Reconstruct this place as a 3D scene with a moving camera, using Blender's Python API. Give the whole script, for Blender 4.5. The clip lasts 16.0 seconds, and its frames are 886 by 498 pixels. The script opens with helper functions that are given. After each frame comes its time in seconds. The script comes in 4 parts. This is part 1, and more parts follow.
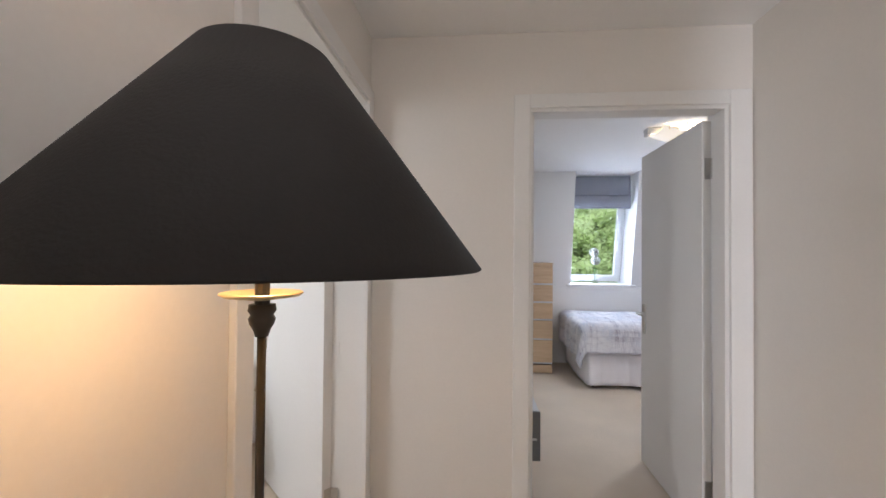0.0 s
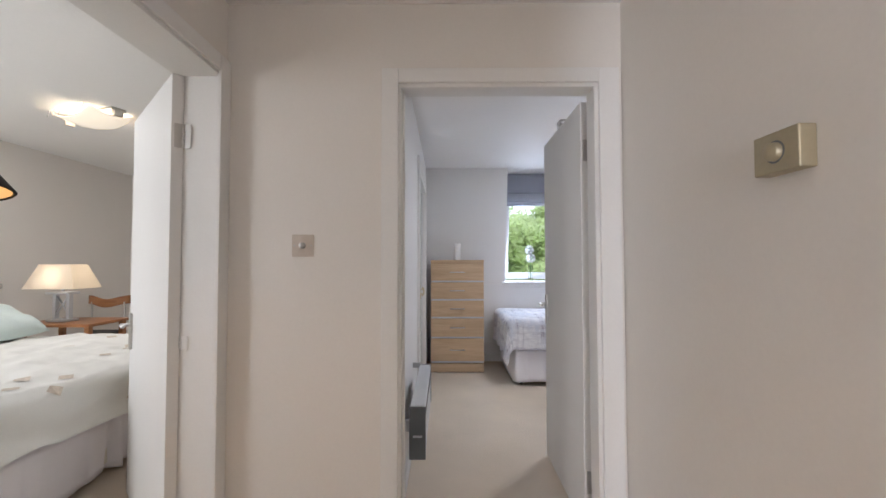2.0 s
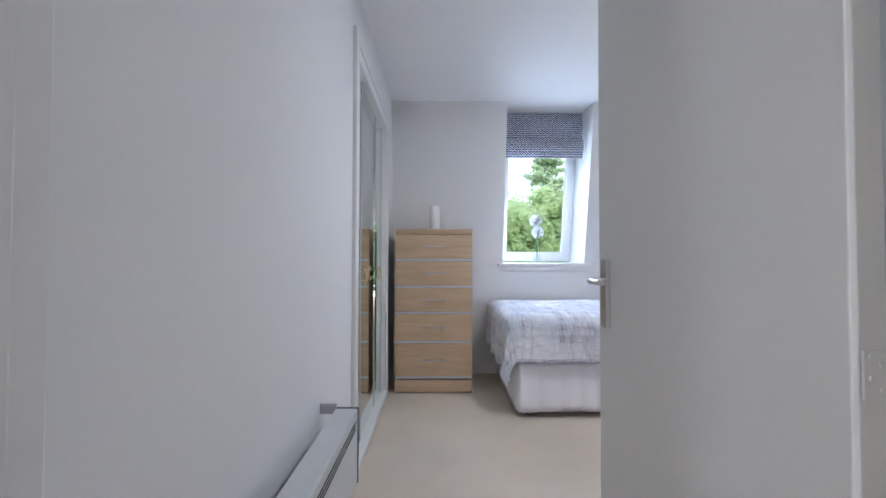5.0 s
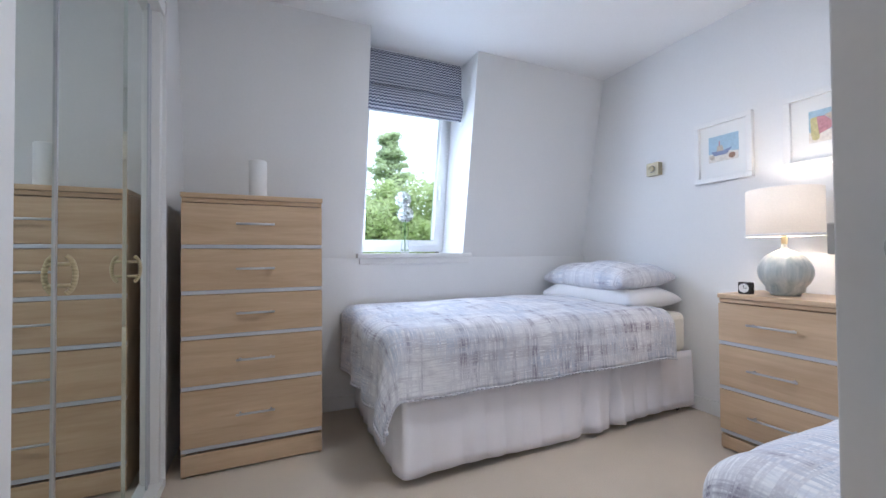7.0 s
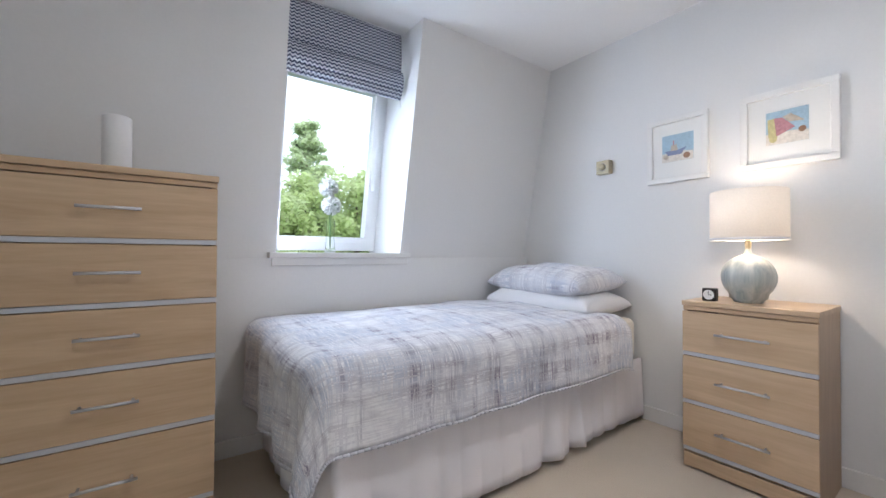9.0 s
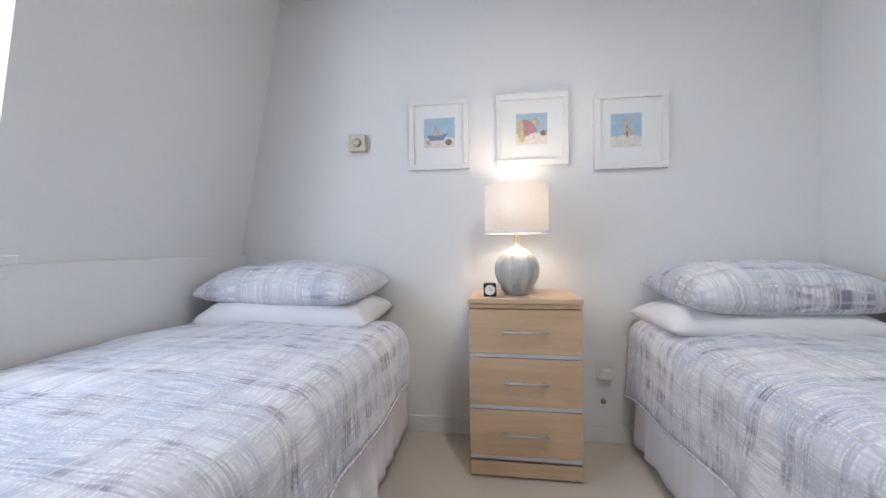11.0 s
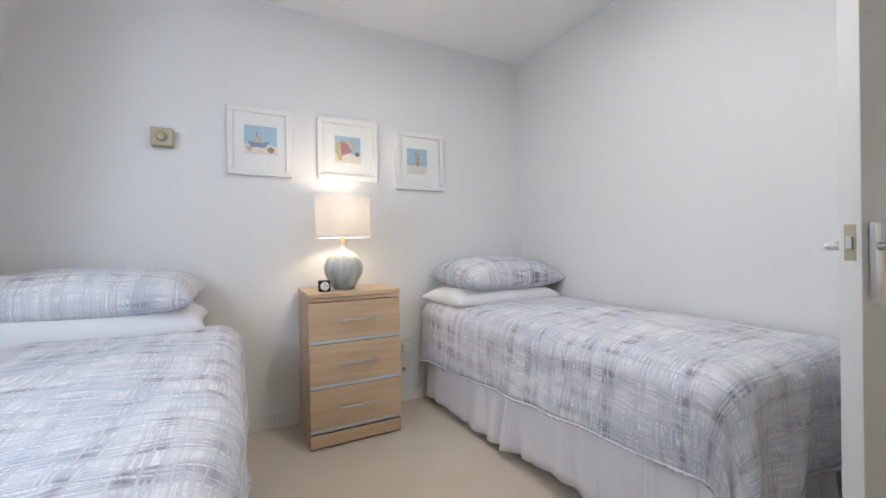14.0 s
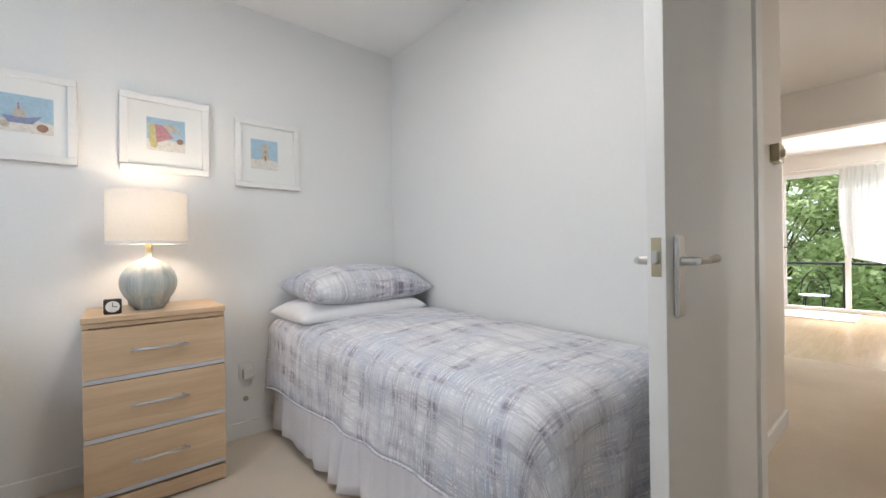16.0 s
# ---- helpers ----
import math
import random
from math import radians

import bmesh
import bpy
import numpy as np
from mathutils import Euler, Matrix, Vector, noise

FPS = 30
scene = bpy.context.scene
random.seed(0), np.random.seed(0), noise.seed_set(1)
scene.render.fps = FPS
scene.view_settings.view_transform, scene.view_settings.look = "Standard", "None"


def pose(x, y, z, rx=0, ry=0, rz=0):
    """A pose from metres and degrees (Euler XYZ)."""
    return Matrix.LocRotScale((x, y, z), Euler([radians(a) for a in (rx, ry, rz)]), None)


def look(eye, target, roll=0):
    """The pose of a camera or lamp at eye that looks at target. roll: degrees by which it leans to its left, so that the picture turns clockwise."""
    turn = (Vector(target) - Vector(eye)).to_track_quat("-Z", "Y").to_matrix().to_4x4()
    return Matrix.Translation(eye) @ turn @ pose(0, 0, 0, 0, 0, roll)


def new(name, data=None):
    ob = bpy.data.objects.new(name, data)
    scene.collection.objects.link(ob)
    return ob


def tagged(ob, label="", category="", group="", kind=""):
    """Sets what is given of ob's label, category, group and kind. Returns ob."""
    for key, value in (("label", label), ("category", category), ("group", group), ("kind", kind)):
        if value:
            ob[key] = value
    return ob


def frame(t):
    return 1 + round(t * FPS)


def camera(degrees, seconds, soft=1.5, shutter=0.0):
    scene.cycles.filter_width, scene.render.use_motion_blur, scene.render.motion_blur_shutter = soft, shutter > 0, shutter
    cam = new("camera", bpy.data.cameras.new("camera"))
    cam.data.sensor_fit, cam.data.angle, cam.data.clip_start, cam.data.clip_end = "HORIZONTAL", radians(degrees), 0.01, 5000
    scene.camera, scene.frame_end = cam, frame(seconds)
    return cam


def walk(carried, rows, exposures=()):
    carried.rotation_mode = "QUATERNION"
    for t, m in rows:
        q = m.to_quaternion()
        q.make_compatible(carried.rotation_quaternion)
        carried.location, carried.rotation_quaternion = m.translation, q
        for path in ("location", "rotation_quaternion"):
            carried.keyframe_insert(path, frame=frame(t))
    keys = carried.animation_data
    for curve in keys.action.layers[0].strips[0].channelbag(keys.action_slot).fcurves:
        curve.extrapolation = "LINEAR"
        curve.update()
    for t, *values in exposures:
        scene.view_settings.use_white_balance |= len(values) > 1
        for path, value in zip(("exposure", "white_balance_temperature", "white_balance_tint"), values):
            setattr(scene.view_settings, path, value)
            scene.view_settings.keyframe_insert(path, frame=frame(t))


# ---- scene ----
cam = camera(97.1, 16.0)
PATH = [
    (0, (-0.252, -1.887, 1.339), (-0.417, 0.106, 1.369), 0.5),
    (0.5, (-0.156, -1.844, 1.318), (-0.291, 0.15, 1.366), 0.1),
    (1, (-0.048, -1.816, 1.289), (-0.122, 0.182, 1.349), 0.1),
    (1.5, (0.064, -1.786, 1.264), (0.031, 0.213, 1.332), 0.1),
    (2, (0.188, -1.75, 1.242), (0.18, 0.249, 1.305), -0.1),
    (2.5, (0.28, -1.707, 1.206), (0.276, 0.292, 1.265), -0.1),
    (3, (0.344, -1.618, 1.154), (0.34, 0.381, 1.215), -0.0),
    (3.2, (0.368, -1.554, 1.129), (0.361, 0.445, 1.189), 0.0),
    (5.3, (0.365, -0.146, 1.039), (0.401, 1.854, 1.069), 0.0),
    (5.5, (0.382, -0.018, 1.049), (0.44, 1.982, 1.068), -0.2),
    (6, (0.382, 0.272, 1.023), (0.643, 2.254, 1.04), -0.1),
    (6.5, (0.397, 0.48, 0.976), (0.951, 2.402, 1.013), -0.3),
    (7, (0.383, 0.619, 0.97), (1.198, 2.445, 1.002), -0.4),
    (7.5, (0.377, 0.714, 0.965), (1.349, 2.462, 0.999), -0.4),
    (8, (0.381, 0.791, 0.97), (1.428, 2.495, 1.001), -0.3),
    (8.2, (0.384, 0.83, 0.973), (1.461, 2.515, 1.001), -0.2),
    (10.3, (0.76, 1.51, 1.0), (2.432, 2.607, 1.019), -0.3),
    (10.5, (0.798, 1.602, 1.008), (2.594, 2.482, 1.009), -0.5),
    (11, (0.775, 1.707, 1.005), (2.751, 2.01, 0.978), -0.6),
    (11.5, (0.714, 1.82, 0.962), (2.695, 1.539, 0.965), -0.3),
    (12, (0.627, 1.947, 0.957), (2.523, 1.311, 0.966), -0.5),
    (12.5, (0.555, 2.063, 0.982), (2.386, 1.26, 0.975), -0.4),
    (13, (0.507, 2.135, 0.984), (2.304, 1.256, 0.976), -0.6),
    (13.5, (0.475, 2.135, 0.982), (2.263, 1.238, 0.977), -0.8),
    (14, (0.462, 2.14, 0.987), (2.239, 1.222, 0.979), -0.9),
    (14.5, (0.459, 2.128, 0.987), (2.227, 1.194, 0.979), -0.9),
    (15, (0.466, 2.08, 0.992), (2.217, 1.113, 0.987), -0.7),
    (15.5, (0.471, 1.936, 1.0), (2.185, 0.905, 0.997), -0.7),
    (16, (0.483, 1.749, 1.009), (2.02, 0.469, 1.009), -0.8),
]
EXPOSURES = [(0, 0.12, 5650, 14), (3.2, 0.12, 5650, 14), (5.3, 0.17, 5250, 12), (6.5, 0.13, 5280, 13), (8.2, 0.07, 5700, 12), (12, 0.0, 5750, 11), (16, 0.04, 6050, 9)]
walk(cam, [(t, look(e, a, r)) for t, e, a, r in PATH], EXPOSURES)

# ---- world and light ----
world = bpy.data.worlds.new("sky")
scene.world = world
world.use_nodes = True
wn = world.node_tree.nodes
sky = wn.new("ShaderNodeTexSky")
sky.sky_type = "NISHITA"
sky.sun_disc = False
sky.sun_elevation = radians(48)
sky.sun_rotation = radians(200)
sky.dust_density = 4.0
soft_sky = wn.new("ShaderNodeMixRGB")
soft_sky.inputs[0].default_value = 0.75
soft_sky.inputs[2].default_value = (16, 16.4, 17, 1)
world.node_tree.links.new(sky.outputs[0], soft_sky.inputs[1])
world.node_tree.links.new(soft_sky.outputs[0], wn["Background"].inputs[0])
wn["Background"].inputs[1].default_value = 0.15


def lamp(name, kind, m, energy, colour, size=0.05, size_y=None):
    data = bpy.data.lights.new(name, kind)
    data.energy, data.color = energy, colour
    if kind == "AREA":
        data.shape, data.size, data.size_y = "RECTANGLE", size, size_y
    elif kind == "POINT":
        data.shadow_soft_size = size
    ob = new(name, data)
    ob.matrix_world = m
    return ob


sun = lamp("sun", "SUN", look((0, 0, 30), (-6, 24, 0)), 5.0, (1.0, 0.95, 0.88))
sun.data.angle = radians(12)
lamp("window_daylight", "AREA", look((0.965, 3.33, 1.5), (1.75, 1.7, 0.6)), 22, (0.82, 0.90, 1.0), 0.26, 0.85)
lamp("lounge_daylight", "AREA", look((0.3, -6.25, 1.2), (0.8, 0, 0.8)), 95, (1.0, 0.96, 0.90), 0.3, 1.8)
# added fill from an out-of-view opening in the double bedroom's south wall
lamp("left_room_fill", "AREA", look((-2.9, -1.72, 1.6), (-2.9, 2, 1.0)), 32, (1.0, 0.95, 0.86), 1.2, 1.2)
lamp("bedside_bulb", "POINT", pose(2.6, 1.645, 1.16), 4.2, (1.0, 0.79, 0.56), 0.035)
lamp("floor_lamp_bulb", "POINT", pose(-0.49, -1.465, 1.37), 2.8, (1.0, 0.66, 0.34), 0.035)
lamp("left_lamp_bulb", "POINT", pose(-3.17, 1.69, 1.09), 1.6, (1.0, 0.80, 0.58), 0.035)
lamp("bedroom_ceiling_bulb", "AREA", pose(1.40, 1.35, 2.282), 12.5, (1.0, 0.94, 0.86), 0.2, 0.12)
lamp("left_ceiling_bulb", "AREA", pose(-2.46, 1.155, 2.282, 0, 0, -20), 10, (1.0, 0.90, 0.76), 0.2, 0.12)
# added fill light high in the hall; no fitting hangs there
lamp("hall_fill", "POINT", pose(-0.15, -2.2, 2.25), 8.2, (1.0, 0.88, 0.74), 0.08)

# ---- materials ----


def material(name, colour, rough=0.6, metal=0.0, vary=0.05, scale=8.0, fine=90.0, bump=0.05, bump_scale=None, depth=0.004, spec=0.5, coat=0.0):
    """Two-scale colour variation and a fine relief, at real-world size."""
    mat = bpy.data.materials.new(name)
    mat.use_nodes = True
    t = mat.node_tree
    b = t.nodes["Principled BSDF"]
    b.inputs["Roughness"].default_value, b.inputs["Metallic"].default_value = rough, metal
    b.inputs["Specular IOR Level"].default_value = spec
    b.inputs["Coat Weight"].default_value = coat
    co = t.nodes.new("ShaderNodeTexCoord")
    big, small = t.nodes.new("ShaderNodeTexNoise"), t.nodes.new("ShaderNodeTexNoise")
    big.inputs["Scale"].default_value, small.inputs["Scale"].default_value = scale, fine
    big.inputs["Detail"].default_value = 4
    small.inputs["Detail"].default_value = 3
    for n in (big, small):
        t.links.new(co.outputs["Object"], n.inputs["Vector"])
    add = t.nodes.new("ShaderNodeMath")
    add.operation = "ADD"
    t.links.new(big.outputs[0], add.inputs[0])
    t.links.new(small.outputs[0], add.inputs[1])
    ramp = t.nodes.new("ShaderNodeMapRange")
    ramp.inputs[1].default_value, ramp.inputs[2].default_value = 0.6, 1.4
    ramp.inputs[3].default_value, ramp.inputs[4].default_value = 1 - vary, 1 + vary
    t.links.new(add.outputs[0], ramp.inputs[0])
    mul = t.nodes.new("ShaderNodeVectorMath")
    mul.operation = "SCALE"
    mul.inputs[0].default_value = colour
    t.links.new(ramp.outputs[0], mul.inputs["Scale"])
    t.links.new(mul.outputs[0], b.inputs["Base Color"])
    if bump:
        rel = t.nodes.new("ShaderNodeTexNoise")
        rel.inputs["Scale"].default_value = bump_scale or fine
        rel.inputs["Detail"].default_value = 3
        t.links.new(co.outputs["Object"], rel.inputs["Vector"])
        bn = t.nodes.new("ShaderNodeBump")
        bn.inputs["Strength"].default_value, bn.inputs["Distance"].default_value = bump, depth
        t.links.new(rel.outputs[0], bn.inputs["Height"])
        t.links.new(bn.outputs[0], b.inputs["Normal"])
    return mat


def wood(name, light, dark, rough=0.4, axis=0):
    """Fine grain that runs along one axis of the object."""
    mat = bpy.data.materials.new(name)
    mat.use_nodes = True
    t = mat.node_tree
    b = t.nodes["Principled BSDF"]
    b.inputs["Roughness"].default_value = rough
    co, mp = t.nodes.new("ShaderNodeTexCoord"), t.nodes.new("ShaderNodeMapping")
    info = t.nodes.new("ShaderNodeObjectInfo")
    shift = t.nodes.new("ShaderNodeVectorMath")
    shift.operation = "MULTIPLY_ADD"
    shift.inputs[1].default_value = (1, 1, 1)
    spread = t.nodes.new("ShaderNodeMath")
    spread.operation = "MULTIPLY"
    spread.inputs[1].default_value = 7.0
    t.links.new(info.outputs["Random"], spread.inputs[0])
    t.links.new(co.outputs["Object"], shift.inputs[0])
    t.links.new(spread.outputs[0], shift.inputs[2])
    sc = [14.0, 14.0, 14.0]
    sc[axis] = 1.3
    mp.inputs["Scale"].default_value = sc
    t.links.new(shift.outputs[0], mp.inputs["Vector"])
    g, f = t.nodes.new("ShaderNodeTexNoise"), t.nodes.new("ShaderNodeTexNoise")
    g.inputs["Scale"].default_value, g.inputs["Detail"].default_value, g.inputs["Distortion"].default_value = 1.6, 6, 0.8
    f.inputs["Scale"].default_value, f.inputs["Detail"].default_value = 9.0, 3
    t.links.new(mp.outputs[0], g.inputs["Vector"])
    t.links.new(mp.outputs[0], f.inputs["Vector"])
    mx = t.nodes.new("ShaderNodeMath")
    mx.operation = "MULTIPLY_ADD"
    mx.inputs[1].default_value = 0.35
    t.links.new(f.outputs[0], mx.inputs[0])
    t.links.new(g.outputs[0], mx.inputs[2])
    r = t.nodes.new("ShaderNodeValToRGB")
    r.color_ramp.elements[0].position, r.color_ramp.elements[1].position = 0.45, 0.9
    r.color_ramp.elements[0].color, r.color_ramp.elements[1].color = (*dark, 1), (*light, 1)
    t.links.new(mx.outputs[0], r.inputs[0])
    t.links.new(r.outputs[0], b.inputs["Base Color"])
    bn = t.nodes.new("ShaderNodeBump")
    bn.inputs["Strength"].default_value, bn.inputs["Distance"].default_value = 0.12, 0.001
    t.links.new(f.outputs[0], bn.inputs["Height"])
    t.links.new(bn.outputs[0], b.inputs["Normal"])
    return mat


def streak_fabric(name, base, tones, rough=0.9):
    """Brushed plaid: broken bands along and across, made of fine threads, darkest where they cross; UV in metres."""
    mat = bpy.data.materials.new(name)
    mat.use_nodes = True
    t = mat.node_tree
    b = t.nodes["Principled BSDF"]
    b.inputs["Roughness"].default_value = rough
    b.inputs["Specular IOR Level"].default_value = 0.2
    b.inputs["Sheen Weight"].default_value = 0.15
    uv = t.nodes.new("ShaderNodeTexCoord")

    def brushed(sx, sy, shift, detail=2):
        mp, n = t.nodes.new("ShaderNodeMapping"), t.nodes.new("ShaderNodeTexNoise")
        mp.inputs["Scale"].default_value = (sx, sy, 1)
        mp.inputs["Location"].default_value = (shift, shift * 0.7, 0)
        n.inputs["Scale"].default_value, n.inputs["Detail"].default_value = 1.0, detail
        t.links.new(uv.outputs["UV"], mp.inputs["Vector"])
        t.links.new(mp.outputs[0], n.inputs["Vector"])
        return n.outputs[0]

    def clip(src, lo, hi, top=1.0, bottom=0.0):
        mr = t.nodes.new("ShaderNodeMapRange")
        mr.inputs[1].default_value, mr.inputs[2].default_value = lo, hi
        mr.inputs[3].default_value, mr.inputs[4].default_value = bottom, top
        t.links.new(src, mr.inputs[0])
        return mr.outputs[0]

    def times(p, q):
        m = t.nodes.new("ShaderNodeMath")
        m.operation = "MULTIPLY"
        t.links.new(p, m.inputs[0])
        t.links.new(q, m.inputs[1])
        return m.outputs[0]

    along, across = brushed(19, 1.3, 3.1), brushed(1.3, 19, 8.3)
    thread_a, thread_b = brushed(150, 11, 1.7), brushed(11, 150, 5.9)
    patch = brushed(4, 4, 11.0)
    layers = (
        (times(clip(along, 0.42, 0.62, 0.72), clip(thread_a, 0.40, 0.58)), tones[0]),
        (times(clip(across, 0.42, 0.62, 0.72), clip(thread_b, 0.40, 0.58)), tones[1]),
        (times(clip(patch, 0.42, 0.60, 0.85), clip(thread_a, 0.36, 0.60)), tones[2]),
        (clip(thread_b, 0.44, 0.64, 0.6), tones[3]),
        (times(times(clip(along, 0.53, 0.64), clip(across, 0.47, 0.60)), clip(thread_a, 0.36, 0.58, 0.85, 0.1)), tones[4]),
        (times(clip(thread_b, 0.52, 0.64, 0.55), clip(thread_a, 0.40, 0.55)), base),
    )
    prev = None
    for fac, tone in layers:
        mix = t.nodes.new("ShaderNodeMixRGB")
        t.links.new(fac, mix.inputs[0])
        if prev:
            t.links.new(prev.outputs[0], mix.inputs[1])
        else:
            mix.inputs[1].default_value = (*base, 1)
        mix.inputs[2].default_value = (*tone, 1)
        prev = mix
    t.links.new(prev.outputs[0], b.inputs["Base Color"])
    crease = t.nodes.new("ShaderNodeTexNoise")
    crease.inputs["Scale"].default_value, crease.inputs["Detail"].default_value = 9, 5
    crease.inputs["Distortion"].default_value = 1.2
    weave = t.nodes.new("ShaderNodeTexNoise")
    weave.inputs["Scale"].default_value = 260
    prior = None
    for n, strength, distance in ((crease, 0.35, 0.02), (weave, 0.25, 0.001)):
        t.links.new(uv.outputs["UV"], n.inputs["Vector"])
        bn = t.nodes.new("ShaderNodeBump")
        bn.inputs["Strength"].default_value, bn.inputs["Distance"].default_value = strength, distance
        t.links.new(n.outputs[0], bn.inputs["Height"])
        if prior:
            t.links.new(prior.outputs[0], bn.inputs["Normal"])
        prior = bn
    t.links.new(prior.outputs[0], b.inputs["Normal"])
    return mat


def glowing(name, colour, strength):
    mat = bpy.data.materials.new(name)
    mat.use_nodes = True
    b = mat.node_tree.nodes["Principled BSDF"]
    b.inputs["Base Color"].default_value = (*colour, 1)
    b.inputs["Emission Color"].default_value = (*colour, 1)
    b.inputs["Emission Strength"].default_value = strength
    return mat


def lampshade(name, colour, through_colour, share):
    """Thin cloth that lets a lamp's light through."""
    mat = bpy.data.materials.new(name)
    mat.use_nodes = True
    t = mat.node_tree
    t.nodes.remove(t.nodes["Principled BSDF"])
    d, tr, mx = t.nodes.new("ShaderNodeBsdfDiffuse"), t.nodes.new("ShaderNodeBsdfTranslucent"), t.nodes.new("ShaderNodeMixShader")
    co, n = t.nodes.new("ShaderNodeTexCoord"), t.nodes.new("ShaderNodeTexNoise")
    n.inputs["Scale"].default_value = 160
    t.links.new(co.outputs["Object"], n.inputs["Vector"])
    hue = t.nodes.new("ShaderNodeMixRGB")
    hue.inputs[1].default_value, hue.inputs[2].default_value = (*colour, 1), (*[c * 0.86 for c in colour], 1)
    t.links.new(n.outputs[0], hue.inputs[0])
    t.links.new(hue.outputs[0], d.inputs[0])
    tr.inputs[0].default_value = (*through_colour, 1)
    mx.inputs[0].default_value = share
    t.links.new(d.outputs[0], mx.inputs[1])
    t.links.new(tr.outputs[0], mx.inputs[2])
    t.links.new(mx.outputs[0], t.nodes["Material Output"].inputs[0])
    return mat


def clear_glass(name, rough=0.0, bump=0.0):
    mat = bpy.data.materials.new(name)
    mat.use_nodes = True
    t = mat.node_tree
    b = t.nodes["Principled BSDF"]
    b.inputs["Base Color"].default_value = (0.97, 0.99, 0.98, 1)
    b.inputs["Roughness"].default_value = rough
    b.inputs["Transmission Weight"].default_value = 1.0
    b.inputs["IOR"].default_value = 1.45 if bump else 1.05
    if bump:
        co, n, bn = t.nodes.new("ShaderNodeTexCoord"), t.nodes.new("ShaderNodeTexNoise"), t.nodes.new("ShaderNodeBump")
        n.inputs["Scale"].default_value = 55
        t.links.new(co.outputs["Object"], n.inputs["Vector"])
        bn.inputs["Strength"].default_value, bn.inputs["Distance"].default_value = bump, 0.01
        t.links.new(n.outputs[0], bn.inputs["Height"])
        t.links.new(bn.outputs[0], b.inputs["Normal"])
    return mat


def chevron(name):
    """Woven zigzag in navy on off-white."""
    mat = bpy.data.materials.new(name)
    mat.use_nodes = True
    t = mat.node_tree
    b = t.nodes["Principled BSDF"]
    b.inputs["Roughness"].default_value = 0.9
    uv, sep = t.nodes.new("ShaderNodeTexCoord"), t.nodes.new("ShaderNodeSeparateXYZ")
    t.links.new(uv.outputs["UV"], sep.inputs[0])

    def op(kind, a, c=None):
        n = t.nodes.new("ShaderNodeMath")
        n.operation = kind
        for k, v in enumerate((a, c)):
            if v is None:
                continue
            if isinstance(v, (int, float)):
                n.inputs[k].default_value = v
            else:
                t.links.new(v, n.inputs[k])
        return n.outputs[0]

    zig = op("MULTIPLY", op("PINGPONG", sep.outputs[0], 0.013), 0.8)
    band = op("FRACT", op("DIVIDE", op("ADD", sep.outputs[1], zig), 0.019))
    mask = op("GREATER_THAN", band, 0.5)
    mix = t.nodes.new("ShaderNodeMixRGB")
    mix.inputs[1].default_value, mix.inputs[2].default_value = (0.62, 0.64, 0.70, 1), (0.045, 0.055, 0.11, 1)
    t.links.new(mask, mix.inputs[0])
    t.links.new(mix.outputs[0], b.inputs["Base Color"])
    return mat


PAINT = material("white_wall_paint", (0.80, 0.795, 0.785), 0.75, vary=0.02, scale=1.2, bump=0.06, bump_scale=140, depth=0.002)
HALL_PAINT = material("magnolia_wall_paint", (0.78, 0.745, 0.70), 0.75, vary=0.02, scale=1.2, bump=0.06, bump_scale=140, depth=0.002)
CEIL = material("ceiling_paint", (0.90, 0.895, 0.885), 0.85, vary=0.02, scale=1.5, bump=0.05, bump_scale=120, depth=0.002)
GLOSS = material("white_gloss_paint", (0.80, 0.79, 0.77), 0.6, vary=0.02, scale=3, bump=0.03, bump_scale=30, depth=0.002)
CARPET = material("beige_carpet", (0.74, 0.64, 0.52), 0.97, vary=0.12, scale=2.2, fine=420, bump=0.8, bump_scale=420, depth=0.006, spec=0.1)
OAK = wood("light_oak_laminate", (0.63, 0.46, 0.295), (0.50, 0.345, 0.21))
OAK_Z = wood("light_oak_laminate_upright", (0.56, 0.40, 0.25), (0.45, 0.30, 0.18), axis=2)
BROWN = wood("brown_wood", (0.42, 0.2, 0.08), (0.28, 0.11, 0.04), 0.35)
LAMINATE = wood("laminate_floor", (0.55, 0.38, 0.25), (0.42, 0.27, 0.16), 0.25, axis=1)
SILVER = material("silver_trim", (0.62, 0.63, 0.66), 0.35, 1.0, vary=0.04, bump=0.02)
STRIP = material("silver_foil_strip", (0.60, 0.62, 0.67), 0.45, 0.4, vary=0.03, bump=0.02)
CHROME = material("brushed_chrome", (0.58, 0.57, 0.55), 0.36, 1.0, vary=0.05, bump=0.02)
BRASS = material("satin_brass", (0.62, 0.52, 0.32), 0.35, 1.0, vary=0.06, bump=0.03)
PLATE = material("champagne_plate", (0.44, 0.385, 0.265), 0.42, 0.5, vary=0.06, bump=0.03)
NICKEL = material("brushed_nickel", (0.60, 0.53, 0.46), 0.4, 0.5, vary=0.05, bump=0.03)
BLACK = material("black_metal", (0.025, 0.022, 0.02), 0.45, 0.3, vary=0.2, bump=0.05)
BLACKSHADE = material("black_card_shade", (0.011, 0.009, 0.0085), 0.8, vary=0.15, scale=30, fine=260, bump=0.15)
GOLDIN = material("gold_shade_lining", (0.75, 0.58, 0.32), 0.6, vary=0.05)
DARKGREY = material("dark_grey_metal", (0.16, 0.17, 0.18), 0.5, 0.2, vary=0.06)
LIGHTGREY = material("light_grey_metal", (0.62, 0.63, 0.64), 0.4, 0.1, vary=0.04)
